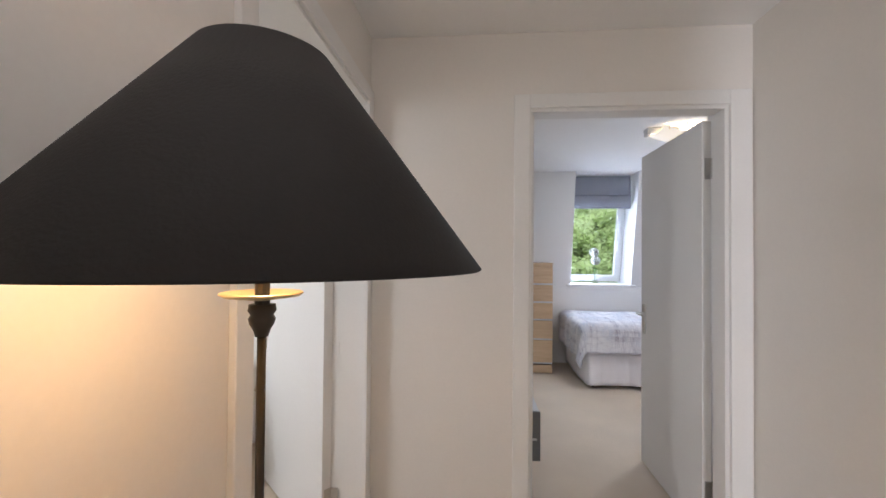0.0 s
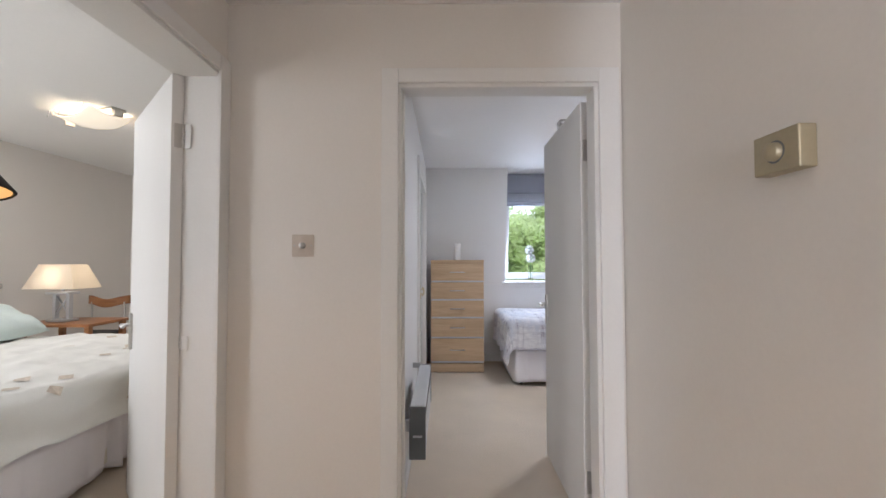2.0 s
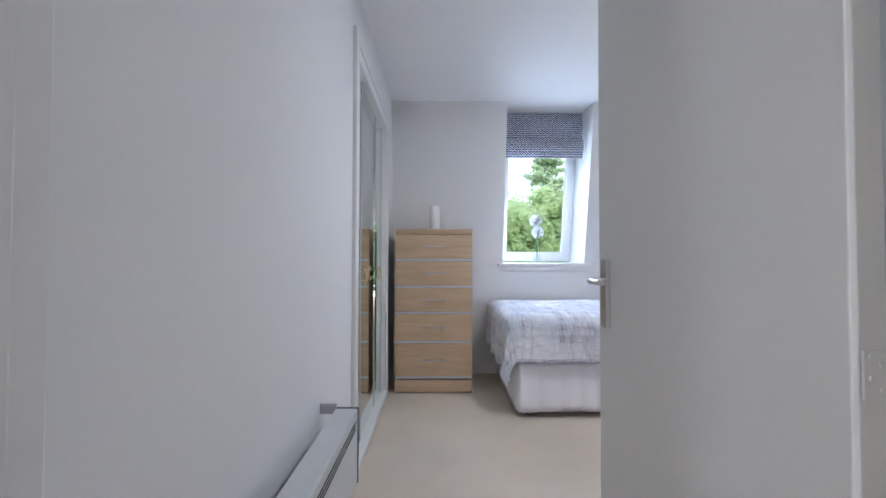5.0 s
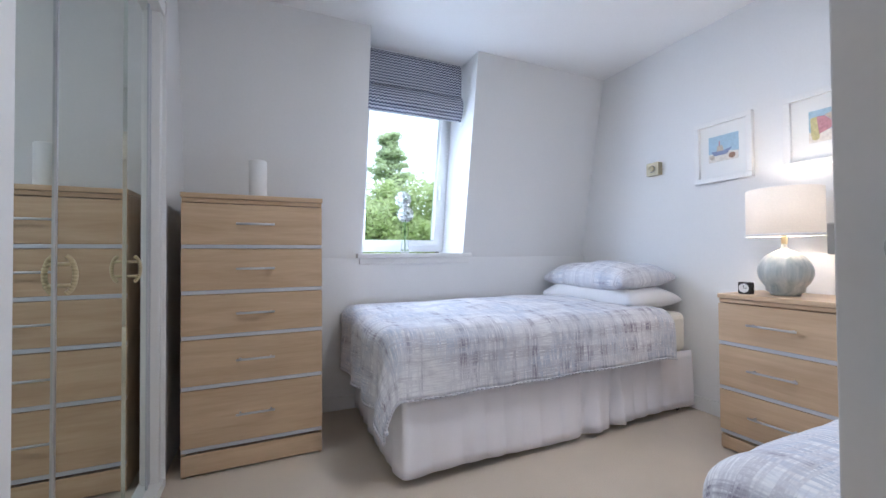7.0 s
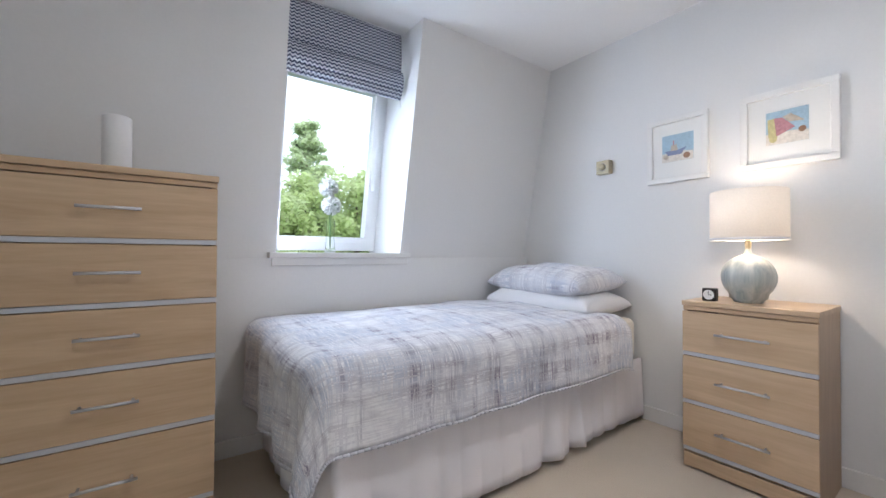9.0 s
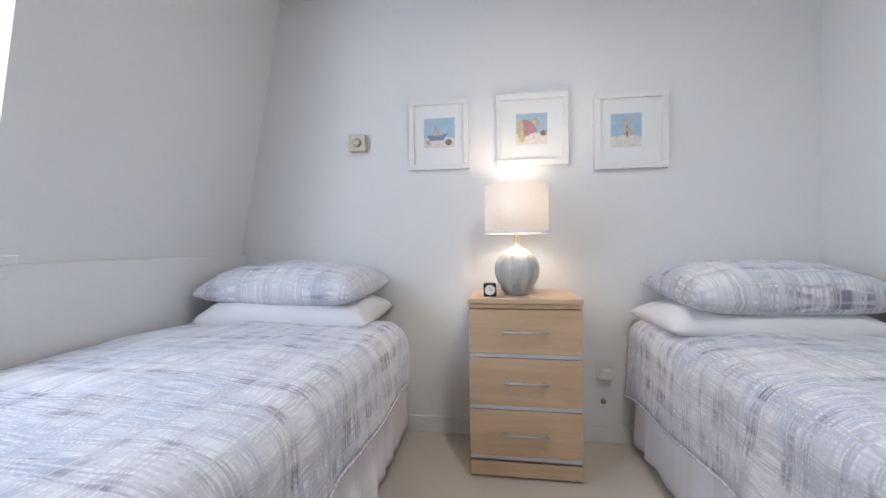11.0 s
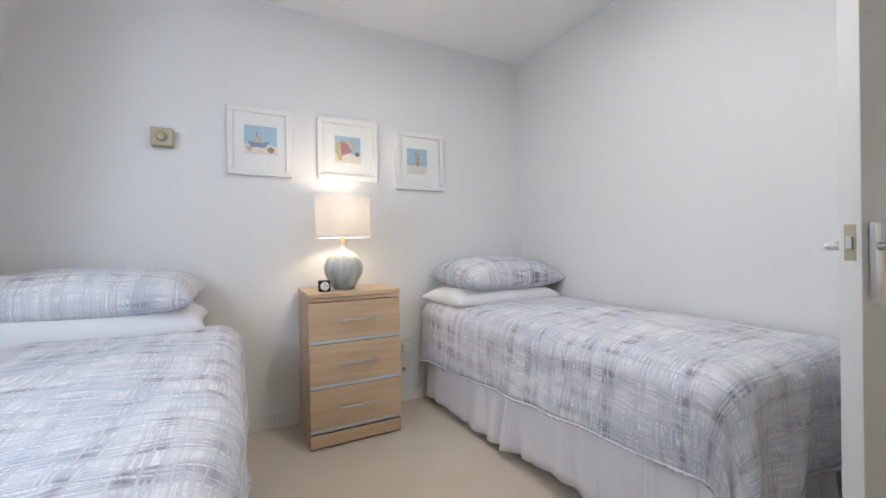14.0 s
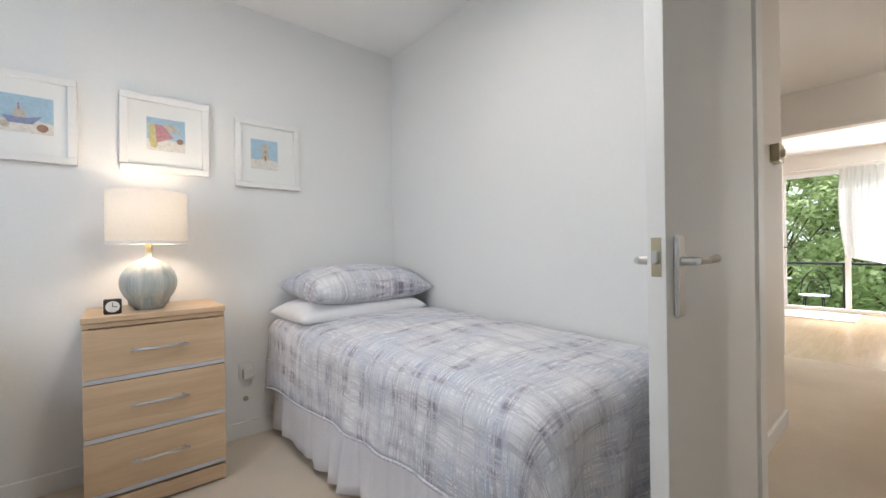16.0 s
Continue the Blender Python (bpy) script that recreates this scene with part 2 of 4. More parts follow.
WHITEPLASTIC = material("white_plastic", (0.78, 0.77, 0.75), 0.35, vary=0.02)
UPVC = material("white_upvc", (0.85, 0.86, 0.87), 0.3, vary=0.02, bump=0.01)
WHITECLOTH = material("white_cotton", (0.80, 0.79, 0.80), 0.95, vary=0.03, scale=6, fine=300, bump=0.25, bump_scale=300, depth=0.002, spec=0.1)
VALANCE = material("valance_cotton", (0.86, 0.84, 0.87), 0.95, vary=0.03, scale=5, fine=300, bump=0.25, bump_scale=300, depth=0.002, spec=0.1)
MATTRESS = material("cream_mattress", (0.78, 0.74, 0.66), 0.9, vary=0.04, bump=0.2)
PLAID = streak_fabric("streaked_plaid_cotton", (0.82, 0.815, 0.83), ((0.36, 0.345, 0.41), (0.38, 0.34, 0.38), (0.42, 0.47, 0.58), (0.54, 0.53, 0.585), (0.22, 0.18, 0.25)))
HEM = material("grey_cotton_edge", (0.60, 0.59, 0.64), 0.9, vary=0.15, scale=40, bump=0.2)
FLORAL = material("ivory_cotton", (0.80, 0.80, 0.76), 0.9, vary=0.04, scale=5, fine=200, bump=0.2, depth=0.003)
MOTIF = material("stitched_motif", (0.62, 0.55, 0.46), 0.9, vary=0.2, scale=40)
MINT = material("pale_mint_cotton", (0.68, 0.78, 0.76), 0.9, vary=0.04, bump=0.2)
LINEN = lampshade("linen_shade", (0.82, 0.77, 0.71), (0.85, 0.79, 0.72), 0.085)
SILKSHADE = lampshade("cream_shade", (0.82, 0.76, 0.66), (0.9, 0.78, 0.58), 0.5)
CERAMIC = wood("grey_streaked_glaze", (0.62, 0.62, 0.57), (0.30, 0.35, 0.35), 0.3, axis=2)
WAX = material("white_wax", (0.80, 0.79, 0.78), 0.5, vary=0.02)
GLASS = clear_glass("window_glass")
FROST = clear_glass("patterned_glass", 0.25, 0.8)
MIRROR = material("mirror", (0.80, 0.86, 0.83), 0.015, 1.0, vary=0.0, bump=0)
MAT = material("picture_mount", (0.82, 0.82, 0.80), 0.9, vary=0.01)
FRAMEW = material("white_picture_frame", (0.815, 0.805, 0.785), 0.4, vary=0.02)
SKYBLUE = material("print_blue", (0.38, 0.53, 0.64), 0.7, vary=0.12, scale=30)
SAND = material("print_sand", (0.72, 0.68, 0.62), 0.7, vary=0.15, scale=60)
INKBLUE = material("print_dark_blue", (0.22, 0.26, 0.42), 0.7, vary=0.2, scale=60)
INKRED = material("print_red", (0.48, 0.24, 0.27), 0.7, vary=0.2, scale=60)
INKYELLOW = material("print_yellow", (0.55, 0.50, 0.25), 0.7, vary=0.2, scale=60)
INKTAN = material("print_brown", (0.30, 0.18, 0.12), 0.7, vary=0.2, scale=60)
INKSTONE = material("print_stone", (0.52, 0.46, 0.38), 0.7, vary=0.2, scale=60)
FLUFF = lampshade("white_petals", (0.82, 0.82, 0.80), (0.85, 0.85, 0.83), 0.5)
STEM = material("green_stem", (0.16, 0.28, 0.10), 0.6, vary=0.2)
LEAF = lampshade("green_leaves", (0.38, 0.46, 0.22), (0.62, 0.70, 0.40), 0.6)
NEEDLE = lampshade("conifer_leaves", (0.42, 0.50, 0.32), (0.62, 0.70, 0.45), 0.6)
BARK = material("bark", (0.12, 0.09, 0.06), 0.9, vary=0.3, scale=6, bump=0.6, depth=0.02)
GRASS = material("grass", (0.07, 0.12, 0.03), 0.9, vary=0.4, scale=0.3, fine=5, bump=0.5)
CONCRETE = material("balcony_concrete", (0.40, 0.39, 0.37), 0.9, vary=0.1, bump=0.2)
SHEER = lampshade("sheer_curtain", (0.85, 0.85, 0.84), (0.85, 0.85, 0.84), 0.5)
RUG = material("pale_rug", (0.66, 0.62, 0.56), 0.95, vary=0.15, scale=14, fine=200, bump=0.5)
CHEVRON = chevron("navy_chevron_cloth")
DISH = glowing("lit_frosted_glass", (1.0, 0.86, 0.64), 0.5)

# ---- mesh helpers ----


def part(name, bm, mat, parent=None, label="", smooth=False):
    me = bpy.data.meshes.new(name)
    if smooth:
        for f in bm.faces:
            f.smooth = True
    bm.to_mesh(me)
    bm.free()
    me.materials.append(mat)
    ob = new(name, me)
    ob.parent = parent
    if label:
        ob["label"] = label
    return ob


def thing(name, label, category, group="", kind="", at=(0, 0, 0)):
    ob = new(name)
    ob.location = at
    return tagged(ob, label, category, group, kind)


def boxes(*spans, bevel=0.0, seg=2):
    """One bmesh of axis boxes (x0, x1, y0, y1, z0, z1)."""
    bm = bmesh.new()
    for x0, x1, y0, y1, z0, z1 in spans:
        r = bmesh.ops.create_cube(bm, size=1, matrix=Matrix.Translation(((x0 + x1) / 2, (y0 + y1) / 2, (z0 + z1) / 2)) @ Matrix.Diagonal((x1 - x0, y1 - y0, z1 - z0, 1)))
    if bevel:
        bmesh.ops.bevel(bm, geom=bm.edges[:], offset=bevel, segments=seg, affect="EDGES", profile=0.5)
    return bm


def rod(bm, a, b, r, r2=None, n=12):
    a, b = Vector(a), Vector(b)
    d = b - a
    m = Matrix.Translation((a + b) / 2) @ d.to_track_quat("Z", "Y").to_matrix().to_4x4()
    bmesh.ops.create_cone(bm, cap_ends=True, segments=n, radius1=r, radius2=r if r2 is None else r2, depth=d.length, matrix=m)
    return bm


def rods(*items, n=12):
    bm = bmesh.new()
    for it in items:
        rod(bm, *it, n=n)
    return bm


def lathe(profile, centre, n=32, axis="Z"):
    """A turned body: rows of (radius, height)."""
    bm = bmesh.new()
    rings = []
    for r, h in profile:
        ring = []
        for k in range(n):
            a = 2 * math.pi * k / n
            p = Vector((r * math.cos(a), r * math.sin(a), h))
            if axis == "X":
                p = Vector((p.z, p.x, p.y))
            if axis == "Y":
                p = Vector((p.x, p.z, p.y))
            ring.append(bm.verts.new(p + Vector(centre)))
        rings.append(ring)
    for a, b in zip(rings, rings[1:]):
        for k in range(n):
            bm.faces.new((a[k], a[(k + 1) % n], b[(k + 1) % n], b[k]))
    bmesh.ops.remove_doubles(bm, verts=bm.verts[:], dist=1e-5)
    bmesh.ops.recalc_face_normals(bm, faces=bm.faces[:])
    return bm


def grid(nu, nv, place):
    """A sheet with UV in metres: place(i, j) gives the point and its UV."""
    bm = bmesh.new()
    uvl = bm.loops.layers.uv.new("UVMap")
    pts, uvs = {}, {}
    for i in range(nu + 1):
        for j in range(nv + 1):
            p, uv = place(i / nu, j / nv)
            pts[i, j], uvs[i, j] = bm.verts.new(p), uv
    for i in range(nu):
        for j in range(nv):
            keys = ((i, j), (i + 1, j), (i + 1, j + 1), (i, j + 1))
            f = bm.faces.new([pts[k] for k in keys])
            for lp, k in zip(f.loops, keys):
                lp[uvl].uv = uvs[k]
    return bm


def structure(name, bm, mat, label, category, parent=None, smooth=False):
    ob = part(name, bm, mat, parent, "", smooth)
    return tagged(ob, label, category, "", "structure")

# ---- setting ----
CZ = 2.36


def slope(z, depth=0.0):
    """y of the leaning window wall at height z, and of planes behind it."""
    return 3.19 - 0.19 * (z - 0.99) + depth


structure("floor", boxes((-4.2, 3.0, -2.9, 3.75, -0.12, 0.0)), CARPET, "beige short-pile carpet through hall and bedrooms", "carpet")
structure("floor_lounge", boxes((-2.0, 3.2, -6.4, -2.9, -0.12, 0.0)), LAMINATE, "brown laminate floor of the lounge", "floor")
structure("ceiling", boxes((-4.2, 3.0, -6.4, 3.75, CZ, CZ + 0.12)), CEIL, "plain white painted ceiling", "ceiling")
structure("wall_hall_north", boxes((-0.75, 0.0, -0.085, 0.0, 0, CZ), (0.0, 0.838, -0.085, 0.0, 2.0, CZ), (0.838, 0.95, -0.085, 0.0, 0, CZ), (0.885, 0.95, 0.0, 0.07, 0, CZ)), HALL_PAINT, "warm white painted hall wall around bedroom door", "wall")
structure("wall_hall_east", boxes((0.95, 1.05, -1.12, 0.0, 0, CZ)), HALL_PAINT, "warm white painted hall wall", "wall")
structure("wall_hall_return", boxes((1.05, 1.75, -1.12, -1.02, 0, CZ)), HALL_PAINT, "warm white painted hall wall", "wall")
structure("wall_hall_far_east", boxes((1.75, 1.85, -2.9, -1.02, 0, CZ)), HALL_PAINT, "warm white painted hall wall", "wall")
structure("wall_hall_west", boxes((-0.93, -0.75, -2.9, -1.07, 0, CZ), (-0.93, -0.75, -1.07, -0.11, 2.04, CZ), (-0.93, -0.75, -0.11, 0.0, 0, CZ)), HALL_PAINT, "warm white hall wall with a bedroom doorway", "wall")
structure("wall_hall_south", boxes((-0.93, 0.52, -3.0, -2.9, 0, CZ), (0.52, 1.62, -3.0, -2.9, 2.02, CZ), (1.62, 1.85, -3.0, -2.9, 0, CZ), (1.29, 1.375, -3.0, -2.9, 0, 2.02), (1.555, 1.62, -3.0, -2.9, 0, 2.02), (1.375, 1.555, -3.0, -2.9, 0, 0.15), (1.375, 1.555, -3.0, -2.9, 1.87, 2.02)), HALL_PAINT, "hall wall with lounge doorway and sidelight", "wall")
structure("wall_west", boxes((-0.135, -0.035, 0.0, 1.53, 0, CZ), (-0.135, -0.035, 1.53, 2.62, 2.06, CZ), (-0.135, -0.035, 2.62, 3.3, 0, CZ)), PAINT, "white painted bedroom wall beside mirrored wardrobe", "wall")
structure("wall_wardrobe_back", boxes((-0.75, -0.70, 0.0, 3.3, 0, CZ), (-0.70, -0.135, 1.45, 1.53, 0, CZ), (-0.70, -0.135, 2.62, 2.70, 0, CZ)), PAINT, "plain white inside of built-in wardrobe", "wall")
structure("wall_east", boxes((2.83, 2.95, 0.15, 3.75, 0, CZ)), PAINT, "white painted bedroom wall behind beds", "wall")
structure("wall_south", boxes((0.95, 2.83, 0.0, 0.25, 0, CZ)), PAINT, "white painted bedroom wall beside bed", "wall")

# the leaning window wall: low upright part, then two leaning piers and the recess
WX0, WX1, SILL = 0.95, 1.69, 0.985


def leaning(spans):
    bm = bmesh.new()
    for x0, x1, z0, z1, d0, d1 in spans:
        v = [bm.verts.new((x, slope(z, d), z)) for x in (x0, x1) for z in (z0, z1) for d in (d0, d1)]
        for q in ((0, 1, 3, 2), (4, 6, 7, 5), (0, 4, 5, 1), (2, 3, 7, 6), (0, 2, 6, 4), (1, 5, 7, 3)):
            bm.faces.new([v[k] for k in q])
    bmesh.ops.recalc_face_normals(bm, faces=bm.faces[:])
    return bm


structure("wall_north", leaning(((-0.135, WX0, 0.955, CZ, 0, 0.45), (WX1, 2.83, 0.955, CZ, 0, 0.45), (WX0, WX1, 2.12, CZ, 0.36, 0.47))), PAINT, "white leaning attic wall with a window recess", "wall")
structure("wall_north_low", boxes((-0.135, 2.83, 3.16, 3.70, 0, 0.955)), PAINT, "white upright wall below the window", "wall")
# the gap in the unseen south wall is added to let the fill light in
structure("wall_left_room", boxes((-0.83, -0.75, 0.0, 3.3, 0, CZ), (-4.0, -0.75, 3.3, 3.42, 0, CZ), (-4.0, -3.88, -1.6, 3.3, 0, CZ), (-4.0, -3.5, -1.72, -1.6, 0, CZ), (-2.3, -0.93, -1.72, -1.6, 0, CZ), (-3.5, -2.3, -1.72, -1.6, 0, 1.0), (-3.5, -2.3, -1.72, -1.6, 2.2, CZ)), HALL_PAINT, "pale cream walls of the double bedroom", "wall")
structure("wall_lounge", boxes((-2.0, -1.9, -6.3, -3.0, 0, CZ), (2.9, 3.0, -6.3, -3.0, 0, CZ), (-2.0, 0.15, -6.4, -6.3, 0, CZ), (1.87, 3.0, -6.4, -6.3, 0, CZ), (0.15, 1.87, -6.4, -6.3, 2.08, CZ), (-1.9, -0.93, -3.0, -2.9, 0, CZ), (1.85, 2.9, -3.0, -2.9, 0, CZ)), HALL_PAINT, "pale cream lounge walls around glazed balcony doors", "wall")

for nm, span in (("baseboard_east", (2.815, 2.83, 0.25, 3.15, 0, 0.085)), ("baseboard_north", (0.64, 2.81, 3.145, 3.16, 0, 0.085)), ("baseboard_south", (0.96, 2.81, 0.25, 0.265, 0, 0.085)),
                 ("baseboard_west", (-0.035, -0.02, 0.02, 1.455, 0, 0.085)), ("baseboard_hall", (-0.74, -0.06, -0.1, -0.085, 0, 0.085)), ("baseboard_hall_east", (0.935, 0.95, -1.12, -0.105, 0, 0.085))):
    structure(nm, boxes(span, bevel=0.004), GLOSS, "white gloss-painted skirting board", "skirting")

# door linings and architraves
structure("trim_wardrobe", boxes((-0.036, -0.016, 1.46, 1.528, 0, 2.062), (-0.036, -0.016, 2.622, 2.64, 0, 2.062), (-0.036, -0.016, 1.46, 2.64, 2.062, 2.125), bevel=0.003), GLOSS, "white gloss architrave around mirrored wardrobe", "trim")
structure("trim_bedroom_door", boxes((-0.02, 0.005, -0.088, 0.012, 0, 1.992), (0.831, 0.86, -0.088, 0.004, 0, 1.992), (0.872, 0.888, 0.0045, 0.074, 0, 1.992), (-0.02, 0.86, -0.088, 0.012, 1.992, 2.018), (-0.08, -0.008, -0.103, -0.086, 0, 2.07), (0.848, 0.935, -0.103, -0.086, 0, 2.07), (-0.008, 0.848, -0.103, -0.086, 2.008, 2.07), (0.005, 0.016, -0.05, -0.03, 0, 1.99), bevel=0.003), GLOSS, "white gloss door lining and architrave", "door frame")
structure("trim_left_door", boxes((-0.935, -0.745, -0.135, -0.11, 0, 2.04), (-0.935, -0.745, -1.085, -1.06, 0, 2.04), (-0.935, -0.745, -1.06, -0.135, 2.02, 2.045), (-0.75, -0.732, -0.16, -0.087, 0, 2.1), (-0.75, -0.732, -1.13, -1.065, 0, 2.1), (-0.75, -0.732, -1.065, -0.16, 2.035, 2.1), bevel=0.003), GLOSS, "white gloss door lining and architrave", "door frame")
structure("trim_lounge_door", boxes((0.50, 0.54, -3.01, -2.88, 0, 2.0), (1.25, 1.295, -3.01, -2.88, 0, 2.02), (0.54, 1.25, -3.01, -2.88, 1.98, 2.02), (1.37, 1.385, -2.97, -2.885, 0.15, 1.87), (1.545, 1.56, -2.97, -2.885, 0.15, 1.87), bevel=0.003), HALL_PAINT, "cream painted frame of lounge doorway", "door frame")
side = structure("window_sidelight", boxes((1.385, 1.545, -2.95, -2.94, 0.15, 1.87)), FROST, "tall narrow patterned glass sidelight", "window")
side.visible_shadow = False


def handle(parent, x, y, z, out, side_dir):
    """Lever on a long back plate; out: the way it stands off the leaf, side_dir: the way the lever points."""
    o, s = Vector(out), Vector(side_dir)
    p = Vector((x, y, z))
    hh = part("door_handle", bmesh.new(), CHROME, parent, "satin chrome lever handle on long plate", True)
    bm = bmesh.new()
    c = p + o * 0.006
    ext = [abs(o[k]) * 0.012 + abs(s[k]) * 0.042 for k in range(3)]
    ext[2] = 0.19
    bmesh.ops.create_cube(bm, size=1, matrix=Matrix.Translation(c - Vector((0, 0, 0.035))) @ Matrix.Diagonal((*ext, 1)))
    bmesh.ops.bevel(bm, geom=bm.edges[:], offset=0.003, segments=2, affect="EDGES")
    rod(bm, p, p + o * 0.045, 0.010)
    rod(bm, p + o * 0.045 - s * 0.008, p + o * 0.05 + s * 0.06, 0.009, 0.007)
    rod(bm, p + o * 0.05 + s * 0.055, p + o * 0.052 + s * 0.095 + Vector((0, 0, 0.004)), 0.0075, 0.011)
    rod(bm, p + o * 0.052 + s * 0.095 + Vector((0, 0, 0.004)), p + o * 0.05 + s * 0.105 + Vector((0, 0, 0.004)), 0.011, 0.006)
    bm.to_mesh(hh.data)
    bm.free()
    hh.data.materials.clear()
    hh.data.materials.append(CHROME)


def hinge(parent, z, jamb, painted=False):
    """Butt hinge on the leaf's hinge edge; jamb: the way its second plate lies, in the leaf's own degrees."""
    h = 0.028 if painted else 0.05
    bm = bmesh.new()
    for turn in (90, jamb):
        pl = boxes((0.003, 0.032, -0.0016, 0.0016, -h, h))
        for sx, sz in ((0.012, 0.5), (0.024, 0.85), (0.024, -0.1), (0.012, -0.6)):
            rod(pl, (sx, -0.0035, sz * h * 0.9), (sx, 0.0035, sz * h * 0.9), 0.0035, n=8)
        pl.transform(pose(0, 0, 0, 0, 0, turn))
        tmp = bpy.data.meshes.new("plate")
        pl.to_mesh(tmp)
        pl.free()
        bm.from_mesh(tmp)
        bpy.data.meshes.remove(tmp)
    for k in range(5):
        rod(bm, (-0.002, -0.002, -h + k * h * 0.4 + 0.001), (-0.002, -0.002, -h + (k + 1) * h * 0.4 - 0.001), 0.0058, n=10)
    bm.transform(pose(0, 0, z))
    part("hinge", bm, GLOSS if painted else CHROME, parent, "overpainted hinge" if painted else "steel butt hinge", False)


def door_leaf(name, label, hx, hy, angle, width, height, lever, jamb):
    """A flush leaf along its own +x from the hinge, turned by angle, with a lever on both faces."""
    d = thing(name, label, "door", kind="structure", at=(hx, hy, 0.008))
    part("leaf", boxes((0.003, width, 0.0, 0.042, 0, height), bevel=0.002), GLOSS, d)
    handle(d, width - 0.058, 0.042, lever, (0, 1, 0), (-1, 0, 0))
    handle(d, width - 0.058, 0.0, lever, (0, -1, 0), (-1, 0, 0))
    part("latch_plate", boxes((width - 0.0005, width + 0.0015, 0.010, 0.032, lever - 0.035, lever + 0.055), bevel=0.0004), PLATE, d, "worn brass latch plate")
    part("latch_bolt", boxes((width, width + 0.011, 0.0145, 0.0275, lever - 0.005, lever + 0.025), bevel=0.002), CHROME, d)
    for z, painted in ((0.22, False), (0.90, True), (1.755, False)):
        hinge(d, z, jamb - angle, painted)
    d.rotation_euler = (0, 0, radians(angle))
    return d


door_leaf("door_bedroom", "white flush bedroom door standing wide open", 0.870, 0.076, 89.0, 0.718, 1.985, 0.965, -90)
door_leaf("door_left_bedroom", "white flush bedroom door standing wide open", -0.898, -0.142, 137.0, 0.82, 2.01, 0.90, 0)
# ---- window and what stands in it ----
win = thing("window_1", "white plastic tilted attic window, closed", "window", kind="structure", at=(0, 0, 0))
WZ0, WZ1 = 1.0, 2.12
for nm, sp in (("window_frame", (WX0, WX1, WZ0, WZ0 + 0.05)), ("window_frame", (WX0, WX1, WZ1 - 0.05, WZ1)), ("window_frame", (WX0, WX0 + 0.05, WZ0 + 0.05, WZ1 - 0.05)), ("window_frame", (WX1 - 0.05, WX1, WZ0 + 0.05, WZ1 - 0.05))):
    part(nm, leaning([(*sp, 0.38, 0.45)]), UPVC, win)
for sp in ((WX0 + 0.05, WX1 - 0.05, WZ0 + 0.05, WZ0 + 0.09), (WX0 + 0.05, WX1 - 0.05, WZ1 - 0.09, WZ1 - 0.05), (WX0 + 0.05, WX0 + 0.09, WZ0 + 0.09, WZ1 - 0.09), (WX1 - 0.09, WX1 - 0.05, WZ0 + 0.09, WZ1 - 0.09)):
    part("casement", leaning([(*sp, 0.36, 0.43)]), UPVC, win)
pane = part("pane", leaning([(WX0 + 0.09, WX1 - 0.09, WZ0 + 0.09, WZ1 - 0.09, 0.395, 0.403)]), GLASS, win)
pane.visible_shadow = False
part("window_catch", boxes((WX1 - 0.075, WX1 - 0.055, slope(1.45, 0.335), slope(1.45, 0.36), 1.40, 1.52), bevel=0.004), UPVC, win)
structure("window_sill", boxes((WX0 - 0.045, WX1 + 0.045, 3.13, 3.19, 0.955, 0.985), (WX0, WX1, 3.19, 3.60, 0.955, 0.985), bevel=0.004), GLOSS, "white painted window board", "window sill")
part_apron = structure("trim_sill", boxes((WX0 - 0.03, WX1 + 0.03, 3.145, 3.16, 0.915, 0.955), bevel=0.003), GLOSS, "white moulding under window board", "trim")

blind = thing("roman_blind", "navy and white chevron roman blind, half raised", "blind", at=(0, 0, 0))


def blind_sheet(y0, z0, z1, bulge):
    return lambda u, v: (Vector((0.965 + 0.70 * u, y0 - bulge * math.sin(math.pi * v) + 0.002 * math.sin(9 * u), z0 + (z1 - z0) * v)), (0.70 * u, z0 + (z1 - z0) * v))


for nm, a in (("cloth", (3.15, 2.09, 2.345, 0.010)), ("fold", (3.125, 1.985, 2.10, 0.016)), ("fold", (3.14, 1.955, 2.03, 0.010)), ("fold", (3.155, 1.935, 1.99, 0.008))):
    b = part(nm, grid(24, 8, blind_sheet(*a)), CHEVRON, blind, "", True)
    b.modifiers.new("thick", "SOLIDIFY").thickness = 0.006
part("headrail", boxes((0.965, 1.665, 3.155, 3.19, 2.325, 2.358), bevel=0.003), UPVC, blind)
cord = bmesh.new()
for k in range(8):
    z = 2.34 - k * 0.055
    rod(cord, (1.672 + 0.012 * math.sin(k * 0.8), 3.16, z), (1.672 + 0.012 * math.sin((k + 1) * 0.8), 3.16, z - 0.055), 0.002, n=6)
part("cord", cord, WHITEPLASTIC, blind)

